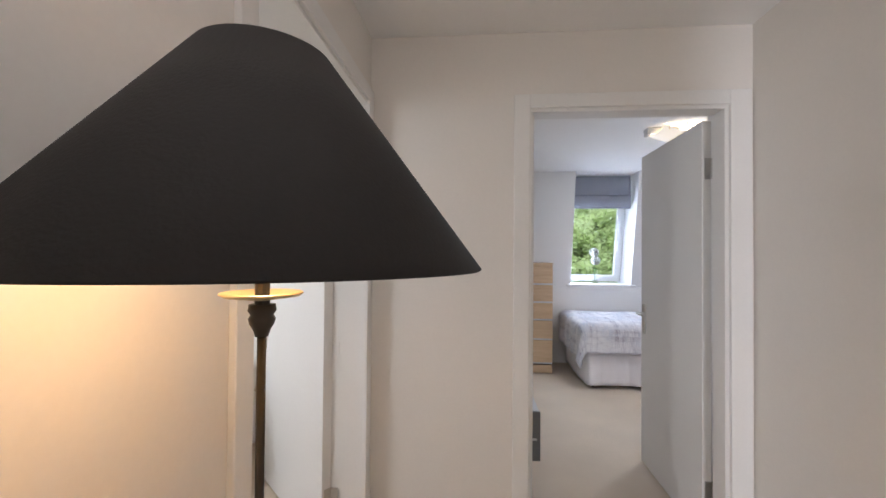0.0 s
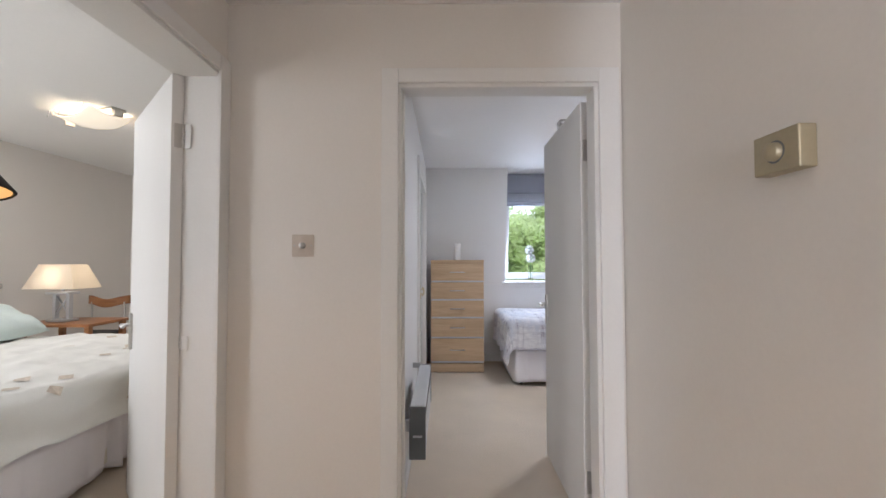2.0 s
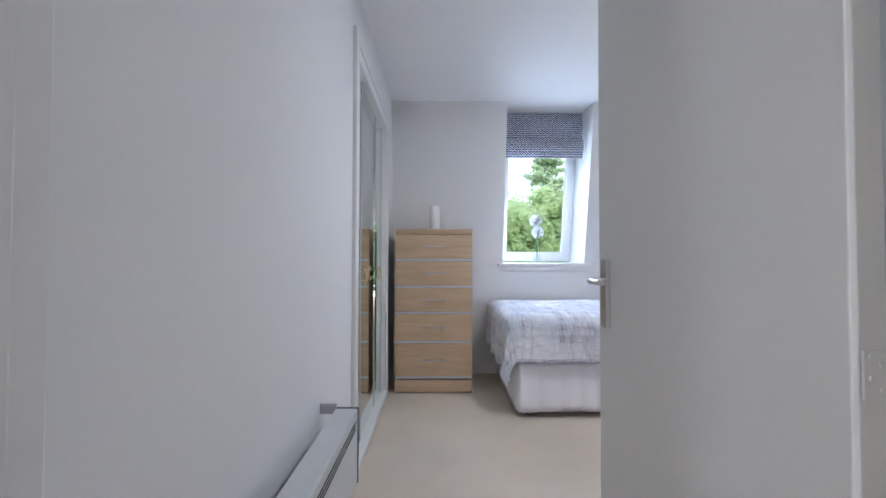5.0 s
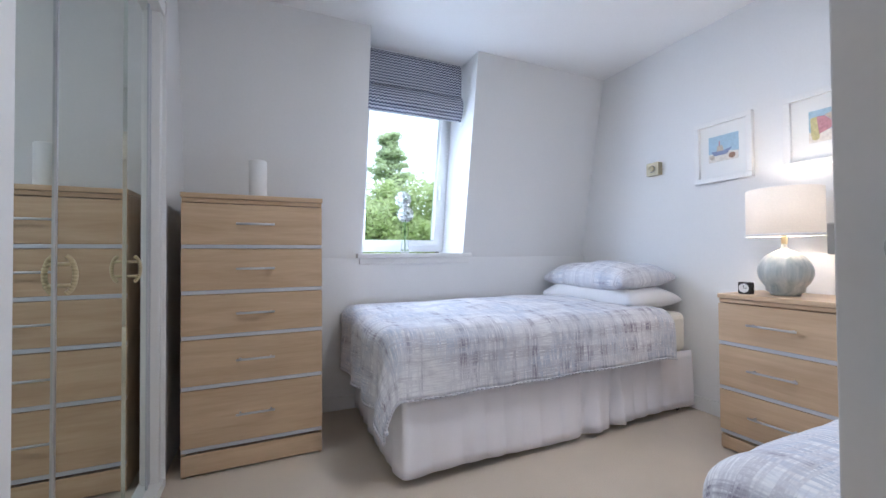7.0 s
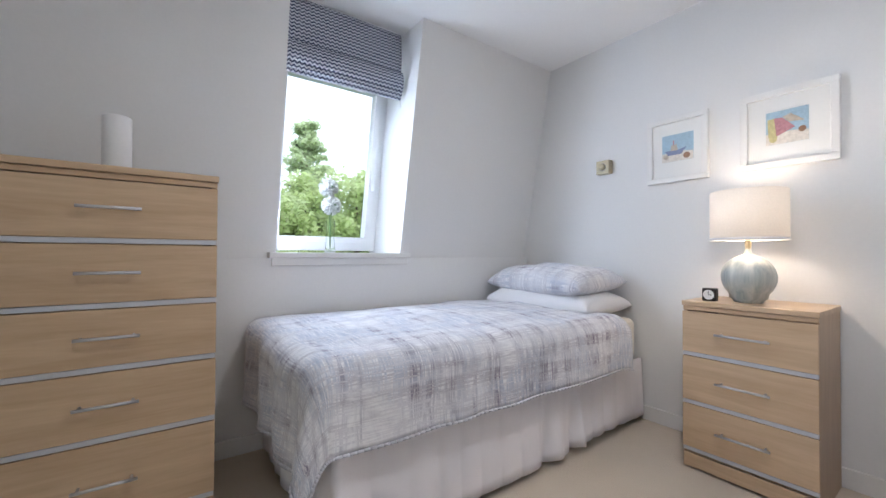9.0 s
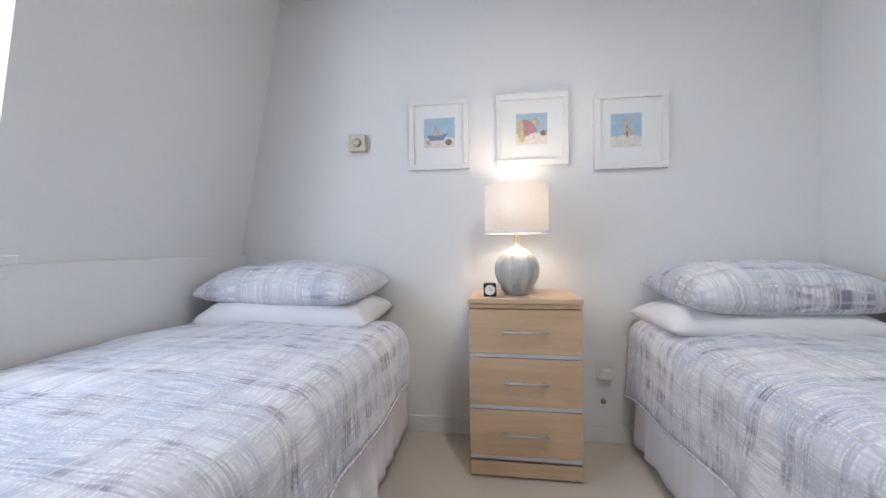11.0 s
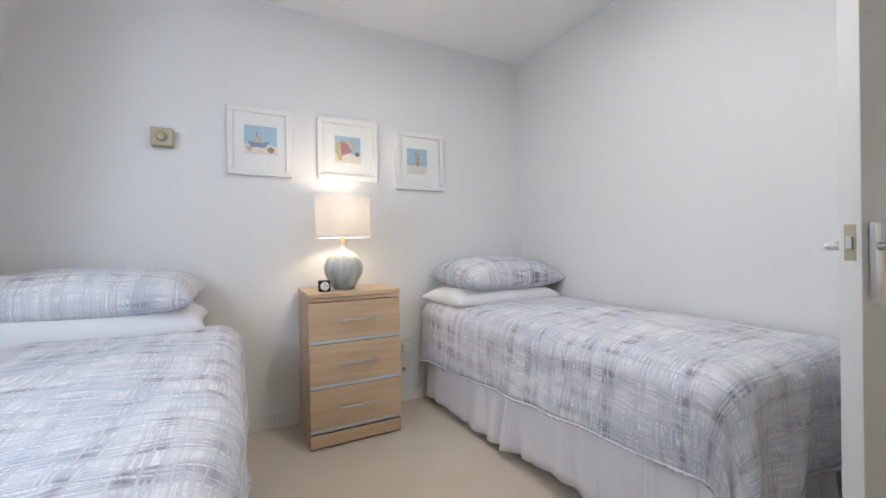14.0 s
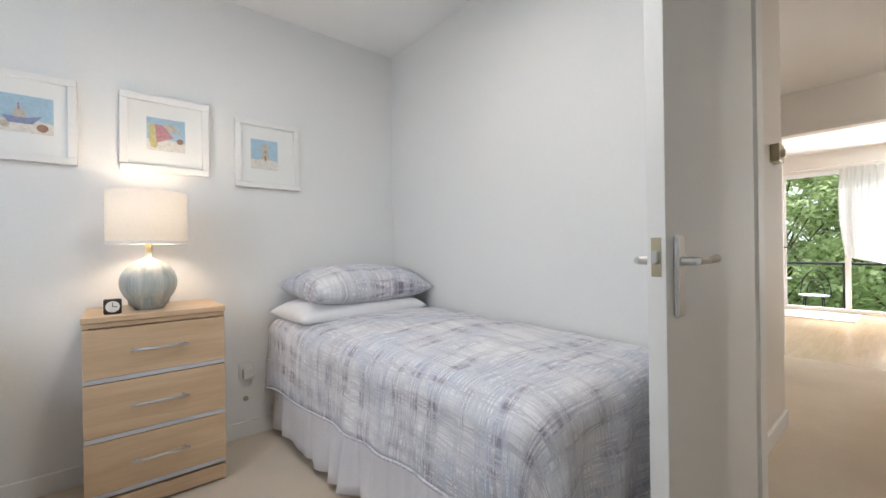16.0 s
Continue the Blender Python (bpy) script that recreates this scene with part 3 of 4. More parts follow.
vase = thing("vase", "slim clear glass vase on the window board", "vase", at=(1.32, 3.42, 0.986))
part("glass", lathe([(0.0, 0.0), (0.032, 0.0), (0.034, 0.01), (0.026, 0.1), (0.028, 0.2), (0.025, 0.2), (0.022, 0.1), (0.028, 0.02), (0, 0.015)], (0, 0, 0)), GLASS, vase, "", True)
for fx, fz in ((-0.012, 0.40), (0.006, 0.29)):
    fl = thing("flower", "round white artificial flower in glass vase", "flower", "flowers on sill", at=(1.32, 3.42, 0.99))
    part("stem", rods(((0.0, 0, 0.02), (fx, 0, fz), 0.003)), STEM, fl)
    bm = bmesh.new()
    rng = random.Random(int(fz * 100))
    for k in range(170):
        d = Vector((rng.gauss(0, 1), rng.gauss(0, 1), rng.gauss(0, 1))).normalized()
        q = d.to_track_quat("Z", "Y").to_matrix().to_4x4()
        c = Vector((fx, 0, fz)) + d * 0.045
        bmesh.ops.create_cone(bm, segments=4, radius1=0.012, radius2=0.004, depth=0.035, matrix=Matrix.Translation(c) @ q)
    part("bloom", bm, FLUFF, fl)
    part("eye", lathe([(0, -0.006), (0.008, 0), (0, 0.006)], (fx, -0.062, fz), 10), STEM, fl)

# ---- mirrored wardrobe ----
ward = thing("wardrobe_doors", "mirrored sliding wardrobe doors with brass handles", "wardrobe", at=(-0.06, 0, 0))
for sp in ((-0.03, 0.03, 1.53, 1.565, 0.04, 2.0), (-0.03, 0.03, 2.585, 2.62, 0.04, 2.0)):
    part("jamb", boxes(sp, bevel=0.003), GLOSS, ward)
part("top_track", boxes((-0.04, 0.04, 1.53, 2.62, 2.0, 2.06), bevel=0.004), GLOSS, ward)
part("bottom_track", boxes((-0.05, 0.045, 1.53, 2.62, 0.0, 0.04), bevel=0.004), GLOSS, ward)
for y0, y1, x, hy in ((1.567, 1.79, 0.0, None), (1.782, 2.29, -0.006, 1.815), (2.282, 2.54, 0.0, 2.30), (2.54, 2.583, -0.004, None)):
    pn = part("mirror_door", boxes((x - 0.008, x, y0, y1, 0.045, 1.998)), MIRROR if y1 < 2.55 else GLOSS, ward, "silvered mirror panel")
    part("edge", boxes((x - 0.012, x + 0.004, y1 - 0.006, y1 + 0.001, 0.045, 1.998)), SILVER, pn)
    if hy:
        bm = bmesh.new()
        for k in range(14):
            a0, a1 = -1.35 + k * 2.7 / 14, -1.35 + (k + 1) * 2.7 / 14
            rod(bm, (x + 0.012 + 0.022 * math.cos(a0), hy, 0.93 + 0.045 * math.sin(a0)), (x + 0.012 + 0.022 * math.cos(a1), hy, 0.93 + 0.045 * math.sin(a1)), 0.006, n=8)
        for dz in (-0.025, 0.025):
            rod(bm, (x, hy, 0.93 + dz), (x + 0.03, hy, 0.93 + dz), 0.005, n=8)
        part("handle", bm, BRASS, pn, "brass half-ring pull", True)

# ---- chest of drawers and bedside chest ----


def drawer_unit(name, label, w, depth, levels, top, handle_w, m):
    """Drawers face the unit's own -y; origin at the front left foot."""
    u = thing(name, label, "chest of drawers")
    u.matrix_world = m
    z_pl = levels[-1]
    for nm, span in (("side_panel", (0.004, 0.022, 0.018, depth, 0.0, top - 0.022)), ("side_panel", (w - 0.022, w - 0.004, 0.018, depth, 0.0, top - 0.022)), ("back_panel", (0.022, w - 0.022, depth - 0.01, depth, 0.02, top - 0.022)), ("base_panel", (0.022, w - 0.022, 0.03, depth - 0.01, 0.06, 0.075))):
        part(nm, boxes(span, bevel=0.0015), OAK_Z, u)
    part("top", boxes((0, w, 0, depth, top - 0.022, top), bevel=0.003), OAK, u)
    part("top_rail", boxes((0.004, w - 0.004, 0.008, 0.024, top - 0.042, top - 0.0235), bevel=0.002), OAK, u)
    part("plinth", boxes((0.004, w - 0.004, 0.006, 0.022, 0.01, z_pl - 0.012), bevel=0.003), OAK, u)
    zs = [top - 0.044] + levels
    for a, b in zip(zs, zs[1:]):
        d = part("drawer", boxes((0.004, w - 0.004, 0.0, 0.017, b + 0.018, a - 0.003), bevel=0.0015), OAK, u)
        part("trim_strip", boxes((0.006, w - 0.006, 0.002, 0.018, b, b + 0.0165), bevel=0.001), STRIP, d, "silver foil strip")
        zc = (a + b) / 2 + 0.01
        bm = rods(((w / 2 - handle_w / 2, -0.028, zc), (w / 2 + handle_w / 2, -0.028, zc), 0.0052), ((w / 2 - handle_w * 0.4, -0.028, zc), (w / 2 - handle_w * 0.4, 0.0, zc), 0.0045), ((w / 2 + handle_w * 0.4, -0.028, zc), (w / 2 + handle_w * 0.4, 0.0, zc), 0.0045))
        part("handle", bm, SILVER, d, "satin bar handle", True)
    for fx in (0.05, w - 0.05):
        part("foot", lathe([(0, 0), (0.018, 0), (0.018, 0.012), (0, 0.012)], (fx, 0.05, 0.0), 12), BLACK, u)
    return u


drawer_unit("chest_of_drawers", "tall light oak five-drawer chest with silver trim", 0.60, 0.42, [1.008, 0.803, 0.604, 0.383, 0.113], 1.256, 0.16, pose(0.03, 2.643, 0))
drawer_unit("bedside_chest", "light oak three-drawer bedside chest between beds", 0.475, 0.37, [0.52, 0.30, 0.085], 0.77, 0.19, pose(2.442, 1.857, 0, 0, 0, -90))

candle = thing("candle", "thick white pillar candle on the chest", "candle", at=(0.335, 2.76, 1.257))
part("wax", lathe([(0, 0), (0.039, 0), (0.041, 0.004), (0.041, 0.182), (0.038, 0.186), (0.012, 0.178), (0, 0.176)], (0, 0, 0)), WAX, candle, "", True)
part("wick", rods(((0, 0, 0.17), (0.002, 0, 0.186), 0.001), n=6), BLACK, candle)

tl = thing("table_lamp", "ribbed grey ceramic lamp with linen drum shade, lit", "lamp", at=(2.6, 1.645, 0.771))
prof = [(0, 0), (0.052, 0), (0.055, 0.008), (0.07, 0.02)] + [(0.102 * math.sin(a), 0.112 - 0.102 * math.cos(a)) for a in [0.8 + 0.2 * k for k in range(10)]] + [(0.026, 0.2125), (0.015, 0.218), (0.011, 0.232), (0.010, 0.27), (0, 0.27)]
bm = lathe(prof, (0, 0, 0), 64)
for v in bm.verts:
    r = math.hypot(v.co.x, v.co.y)
    if r > 0.05:
        f = 1 + 0.008 * math.cos(21 * math.atan2(v.co.y, v.co.x))
        v.co.x *= f
        v.co.y *= f
part("base", bm, CERAMIC, tl, "ribbed streaky grey-green glaze", True)
part("neck", lathe([(0.011, 0.24), (0.013, 0.26), (0.009, 0.29), (0.009, 0.33)], (0, 0, 0), 16), BRASS, tl, "", True)
sh = part("shade", lathe([(0.138, 0.278), (0.143, 0.28), (0.143, 0.496), (0.138, 0.498)], (0, 0, 0), 48), LINEN, tl, "cream linen drum shade", True)
part("rim", lathe([(0.1435, 0.276), (0.1455, 0.278), (0.1455, 0.286), (0.1435, 0.288)], (0, 0, 0), 48), WHITECLOTH, sh)

clock = thing("alarm_clock", "small black cube alarm clock on bedside chest", "clock", at=(2.515, 1.765, 0.771))
part("case", boxes((-0.018, 0.018, -0.028, 0.028, 0, 0.058), bevel=0.005), BLACK, clock)
part("dial", lathe([(0, -0.0195), (0.022, -0.0195), (0.022, -0.017)], (0, 0, 0.029), 28, "X"), WHITEPLASTIC, clock, "white dial")
part("clock_pointer", boxes((-0.0215, -0.0205, -0.0012, 0.0012, 0.029, 0.046), (-0.0215, -0.0205, -0.014, 0.0, 0.0278, 0.0302)), BLACK, clock)

# ---- pictures ----


def picture(y0, y1, z0, z1, iy0, iy1, iz0, iz1, label, shapes):
    p = thing("framed_picture", label, "picture", "three seaside prints", at=(2.83, 0, 0))
    w = 0.03
    for sp in ((-0.028, 0, y0, y1, z0, z0 + w), (-0.028, 0, y0, y1, z1 - w, z1), (-0.028, 0, y0, y0 + w, z0 + w, z1 - w), (-0.028, 0, y1 - w, y1, z0 + w, z1 - w)):
        part("frame", boxes(sp, bevel=0.003), FRAMEW, p)
    part("mount", boxes((-0.012, -0.004, y0 + w, y1 - w, z0 + w, z1 - w)), MAT, p)
    part("print", boxes((-0.0135, -0.0125, iy0, iy1, iz0, iz1)), SKYBLUE, p, "pale blue seaside print")
    iw, ih = iy1 - iy0, iz1 - iz0
    for nm, mt, pts in shapes:
        bm = bmesh.new()
        lay = 0.0142 + 0.0007 * shapes.index((nm, mt, pts))
        vs = [bm.verts.new((-lay, iy1 - a * iw, iz0 + b * ih)) for a, b in pts]
        bm.faces.new(vs)
        part(nm, bm, mt, p)
    return p


def disc(cx, cy, r, n=12):
    return [(cx + r * math.cos(2 * math.pi * k / n), cy + r * math.sin(2 * math.pi * k / n)) for k in range(n)]


beach = ("sand", SAND, [(0, 0), (1, 0), (1, 0.30), (0.6, 0.36), (0.3, 0.30), (0, 0.34)])
picture(1.878, 2.197, 1.394, 1.763, 1.951, 2.115, 1.512, 1.665, "white framed print of a blue boat on sand", [beach, ("hull", INKBLUE, [(0.10, 0.42), (0.20, 0.24), (0.62, 0.24), (0.80, 0.48), (0.5, 0.40)]), ("cabin", INKSTONE, [(0.28, 0.40), (0.52, 0.40), (0.48, 0.62), (0.30, 0.60)]), ("mast", INKRED, [(0.36, 0.60), (0.40, 0.60), (0.40, 0.78), (0.36, 0.78)]), ("shell", INKTAN, disc(0.80, 0.16, 0.11)), ("pebble", INKSTONE, disc(0.14, 0.18, 0.09))])
picture(1.379, 1.736, 1.397, 1.762, 1.481, 1.635, 1.506, 1.662, "white framed print of colourful beached boats", [beach, ("hull", INKYELLOW, [(0.04, 0.78), (0.06, 0.22), (0.28, 0.20), (0.20, 0.80)]), ("hull", INKRED, [(0.20, 0.80), (0.26, 0.24), (0.70, 0.44), (0.40, 0.78)]), ("hull", INKSTONE, [(0.40, 0.80), (0.55, 0.62), (0.92, 0.58), (0.60, 0.86)]), ("shell", INKTAN, disc(0.86, 0.34, 0.09)), ("pebble", INKYELLOW, disc(0.18, 0.16, 0.10))])
picture(0.914, 1.257, 1.364, 1.738, 1.034, 1.176, 1.471, 1.635, "white framed print of a sandcastle tower", [beach, ("tower", INKSTONE, [(0.38, 0.28), (0.68, 0.28), (0.62, 0.72), (0.43, 0.72)]), ("turret", INKSTONE, [(0.38, 0.72), (0.66, 0.72), (0.66, 0.84), (0.38, 0.84)]), ("base", SAND, [(0.22, 0.20), (0.84, 0.20), (0.72, 0.34), (0.32, 0.34)]), ("door", INKTAN, [(0.49, 0.30), (0.56, 0.30), (0.56, 0.46), (0.49, 0.46)]), ("window", INKTAN, [(0.50, 0.56), (0.55, 0.56), (0.55, 0.64), (0.50, 0.64)])])

# ---- switches and socket ----


def dial_box(name, label, m, w, h, d):
    """Faces its own -y; centred on the wall."""
    t = thing(name, label, "switch")
    t.matrix_world = m
    part("case", boxes((-w / 2, w / 2, -d, 0, -h / 2, h / 2), bevel=0.003), PLATE, t)
    part("rim", lathe([(0.0, -d - 0.001), (0.025, -d - 0.001), (0.025, -d + 0.001)], (0, 0, 0), 28, "Y"), DARKGREY, t)
    part("dial", lathe([(0, -d - 0.014), (0.018, -d - 0.014), (0.020, -d - 0.012), (0.021, -d)], (0, 0, 0), 28, "Y"), PLATE, t, "round turning knob", True)
    return t


dial_box("thermostat", "champagne metal room thermostat with round dial", pose(2.83, 2.475, 1.55, 0, 0, -90), 0.09, 0.087, 0.045)
dial_box("thermostat", "champagne metal room thermostat with round dial", pose(0.95, -0.897, 1.48, 0, 0, -90), 0.118, 0.09, 0.038)
dim = thing("dimmer_switch", "square brushed metal dimmer switch on hall wall", "switch", at=(-0.415, -0.085, 1.31))
part("plate", boxes((-0.047, 0.047, -0.005, 0, -0.047, 0.047), bevel=0.002), NICKEL, dim)
part("knob", lathe([(0, -0.022), (0.011, -0.022), (0.0125, -0.019), (0.013, -0.005)], (0, 0, 0), 24, "Y"), CHROME, dim, "round knob", True)
for sx in (-0.036, 0.036):
    part("screw", lathe([(0, -0.0065), (0.004, -0.006), (0.004, -0.004)], (sx, 0, 0), 10, "Y"), CHROME, dim)
sock = thing("wall_socket", "white plastic single wall socket with a plug", "socket", at=(2.83, 1.21, 0.362))
part("plate", boxes((-0.01, 0, -0.043, 0.043, -0.043, 0.043), bevel=0.003), WHITEPLASTIC, sock)
part("plug", boxes((-0.045, -0.01, -0.025, 0.025, -0.036, 0.014), bevel=0.006), WHITEPLASTIC, sock)
part("rocker", boxes((-0.014, -0.01, 0.012, 0.026, 0.02, 0.034), bevel=0.001), WHITEPLASTIC, sock)

cable = thing("cable", "cream electric cable hanging at head of bed", "cable")
run = [Vector(p) for p in ((2.80, 1.03, 0.50), (2.80, 1.085, 0.455), (2.795, 1.10, 0.40), (2.79, 1.08, 0.30), (2.79, 1.072, 0.22), (2.795, 1.092, 0.12), (2.795, 1.085, 0.05), (2.79, 1.05, 0.008))]
line = bmesh.new()
for p, q in zip(run, run[1:]):
    rod(line, p, q, 0.006, n=8)
part("cord", line, MATTRESS, cable, "", True)
outlet = thing("cable_outlet", "small round brown cable outlet on wall", "outlet", at=(2.83, 1.215, 0.205))
part("cover", lathe([(0, -0.008), (0.010, -0.008), (0.013, -0.005), (0.014, 0)], (0, 0, 0), 16, "X"), PLATE, outlet, "", True)

# ---- panel heater ----
heat = thing("panel_heater", "slim grey electric panel heater on wall", "heater", at=(-0.01, 0, 0))
part("case", boxes((0.025, 0.10, 0.21, 1.0, 0.27, 0.52), bevel=0.004), LIGHTGREY, heat)
part("end_cap", boxes((0.022, 0.103, 0.203, 0.214, 0.267, 0.523), bevel=0.002), DARKGREY, heat, "dark grey end cap")
part("end_cap", boxes((0.022, 0.103, 0.996, 1.007, 0.267, 0.523), bevel=0.002), DARKGREY, heat)
part("top_grille", boxes((0.028, 0.094, 0.22, 0.99, 0.5205, 0.5235), bevel=0.0008), LIGHTGREY, heat)
for k in range(3):
    part("slot", boxes((0.0995, 0.1015, 0.24, 0.97, 0.485 - k * 0.012, 0.490 - k * 0.012)), BLACK, heat)
part("badge", boxes((0.04, 0.085, 0.2, 0.204, 0.375, 0.385)), LIGHTGREY, heat)
part("bracket", boxes((-0.035, 0.03, 0.99, 0.995, 0.505, 0.54), bevel=0.001), LIGHTGREY, heat)
part("bracket", boxes((-0.035, 0.03, 0.30, 0.32, 0.36, 0.42), bevel=0.001), LIGHTGREY, heat)
# ---- beds ----


def fabric_noise(p, k=0.0):
    v = Vector((p.x, p.y, p.z + k))
    return noise.noise(v * 3.1) * 0.010 + noise.noise(v * 8.0) * 0.005 + noise.noise(v * 19) * 0.0018


def cloth_drop(d, r=0.09, flare=0.05):
    """How far a hanging cloth stands out and falls at a length d past the edge."""
    q = r * math.pi / 2
    if d <= 0:
        return 0.0, 0.0
    if d < q:
        return r * math.sin(d / r), r * (1 - math.cos(d / r))
    return r + flare * (d - q), r + (d - q)


def duvet(name, label, x0, x1, y_wall, y_side, top, hang_side, hang_foot, mat, seed, sgn, skew=0.0, taper=0.0):
    """x0: the foot edge, x1: the head end; y_wall to y_side: across; sgn: +1 if the free side faces +y."""
    full = abs(y_side - y_wall)

    def place(u, v):
        width = full + taper * u
        a = -hang_foot + (x1 - x0 + hang_foot) * u
        b = (width + hang_side * (1 + skew * (u - 0.5))) * v
        da, db = max(0.0, -a), max(0.0, b - width)
        d = math.hypot(da, db)
        out, fall = cloth_drop(d)
        px, py = max(a, 0.0), min(b, width)
        if d > 1e-6:
            px -= out * da / d
            py += out * db / d
        z = top - fall
        q = Vector((px, py, z))
        n = fabric_noise(Vector((a, b, seed)))
        if d <= 0:
            q.z += 1.3 * n + 0.03 * math.sin(math.pi * min(1, px / (x1 - x0))) * math.sin(math.pi * min(1, py / width))
        else:
            ripple = (0.007 if db > da else 0.016) * min(1, fall / 0.2) * math.sin((b if da > db else a) * 17 + 2 * math.sin(a * 5 + b * 3))
            q.x -= (n * 1.4 + ripple) * da / d
            q.y += (n * 1.4 + ripple) * db / d
            q.z += 0.5 * n
        if u > 0.97:
            q.z -= 0.012 * (u - 0.97) / 0.03
        return Vector((x0 + q.x, y_wall + sgn * q.y, q.z)), (a, b)

    bm = grid(110, 74, place)
    if sgn < 0:
        bmesh.ops.reverse_faces(bm, faces=bm.faces[:])
    ob = part(name, bm, mat, None, "", True)
    tagged(ob, label, "duvet")
    md = ob.modifiers.new("thick", "SOLIDIFY")
    md.thickness, md.offset = 0.018, -1
    # the sewn edge of the cover, along the foot and the free side
    run = [place(0, k / 60)[0] for k in range(61)] + [place(k / 90, 1)[0] for k in range(1, 91)]
    hem = bmesh.new()
    for p, q in zip(run, run[1:]):
        rod(hem, p - Vector((0, 0, 0.004)), q - Vector((0, 0, 0.004)), 0.0055, n=6)
    part("hem", hem, HEM, ob, "sewn cotton edge", True)
    return ob


def pillow(label, cx, cy, cz, lx, ly, h, mat, rz=0.0, tilt=0.0, seed=0, group="pillows"):
    def side(top):
        def place(u, v):
            a, b = 2 * u - 1, 2 * v - 1
            edge = (1 - abs(a) ** 3.2) * (1 - abs(b) ** 3.2)
            t = max(0.0, edge) ** 0.46
            pin = 1 - 0.07 * (1 - abs(b) ** 2) * abs(a) ** 4 - 0.05 * (1 - abs(a) ** 2) * abs(b) ** 4
            p = Vector((a * lx / 2 * pin, b * ly / 2 * pin, (0.62 if top else -0.38) * h * t))
            p.z += (noise.noise(Vector((a * 1.7, b * 1.7, seed))) * 0.022 + noise.noise(Vector((a * 5, b * 5, seed + 3))) * 0.010) * t * (1 if top else 0.3)
            return p, (a * lx / 2 + seed, b * ly / 2)
        return place
    bm = grid(30, 40, side(True))
    low = grid(30, 40, side(False))
    bmesh.ops.reverse_faces(low, faces=low.faces[:])
    tmp = bpy.data.meshes.new("pillow_low")
    low.to_mesh(tmp)
    low.free()
    bm.from_mesh(tmp)
    bpy.data.meshes.remove(tmp)
    bmesh.ops.remove_doubles(bm, verts=bm.verts[:], dist=1e-4)
    ob = part("pillow", bm, mat, None, "", True)
    ob.matrix_world = pose(cx, cy, cz, 0, tilt, rz)
    return tagged(ob, label, "pillow", group)


def valance(path, z0, z1, amp=0.013, pleats=((0.5, 0.04),), seed=0.0):
    """Hanging cloth along a plan path, gathered in uneven folds that open towards the hem, with a few box pleats."""
    seg = [(Vector(b) - Vector(a)).length for a, b in zip(path, path[1:])]
    total = sum(seg)

    def place(u, v):
        w, s, k = u * total, u * total, 0
        while k < len(seg) - 1 and s > seg[k]:
            s -= seg[k]
            k += 1
        a, b = Vector(path[k]), Vector(path[k + 1])
        d = (b - a).normalized()
        nrm = Vector((d.y, -d.x))
        p = a + d * s
        low = (1 - v) ** 0.8
        depth = 0.55 + 0.9 * noise.noise(Vector((w * 2.3, seed, 1.0)))
        fold = abs(math.sin(w * 27 + 2.4 * noise.noise(Vector((w * 1.9, seed, 5.0))) + 0.35 * v)) ** 0.8 * 2 - 1
        wave = amp * low * (1.3 * depth * fold + 0.35 * math.sin(w * 47 + 3 * noise.noise(Vector((w * 4, seed, 9.0)))))
        for c, wd in pleats:
            e = (w - c) / wd
            wave -= 0.045 * low * math.exp(-e * e * 14) - 0.034 * low * math.exp(-(e - 0.7) ** 2 * 12)
        p = p + nrm * (wave + 0.015 * low)
        zz = z0 + (0.010 * math.sin(w * 5 + 2) + 0.25 * wave) * low + (z1 - z0) * v
        return Vector((p.x, p.y, zz)), (w, zz)
    return grid(420, 8, place)


def single_bed(label, x0, x1, y_wall, y_side, sgn, pl):
    b = thing("single_bed", label, "bed", "twin beds")
    ya, yb = min(y_wall, y_side), max(y_wall, y_side)
    part("base", boxes((x0 + 0.03, x1, ya + 0.06, yb - 0.06, 0.07, 0.35), bevel=0.01), MATTRESS, b)
    part("mattress", boxes((x0 + 0.09, x1, ya + (0.06 if sgn < 0 else 0), yb - (0.07 if sgn > 0 else 0), 0.352, 0.60), bevel=0.04, seg=3), MATTRESS, b, "cream mattress")
    if sgn < 0:
        path = [(x0 - 0.005, y_wall - 0.02), (x0 - 0.005, y_side), (x0 + 0.01, y_side - 0.012), (x1 - 0.005, y_side + 0.03)]
    else:
        path = [(x1 - 0.05, y_side + 0.085), (x0 + 0.01, y_side - 0.03), (x0 - 0.005, y_side - 0.04), (x0 - 0.005, y_wall + 0.02)]
    if sgn < 0:
        bm = valance(path, 0.035, 0.37, amp=0.009, pleats=pl)
    else:
        bm = valance(path, 0.035, 0.37, amp=0.026, pleats=pl, seed=4.0)
    v = part("valance", bm, VALANCE, b, "white gathered valance skirt", True)
    v.modifiers.new("thick", "SOLIDIFY").thickness = 0.003
    for cx in (x0 + 0.06, x1 - 0.1):
        for cy in (ya + 0.07, yb - 0.03):
            c = part("castor", rods(((cx, cy - 0.012, 0.024), (cx, cy + 0.012, 0.024), 0.024)), BLACK, b, "", True)
            part("fork", rods(((cx, cy, 0.03), (cx, cy, 0.07), 0.009)), DARKGREY, c)
    return b


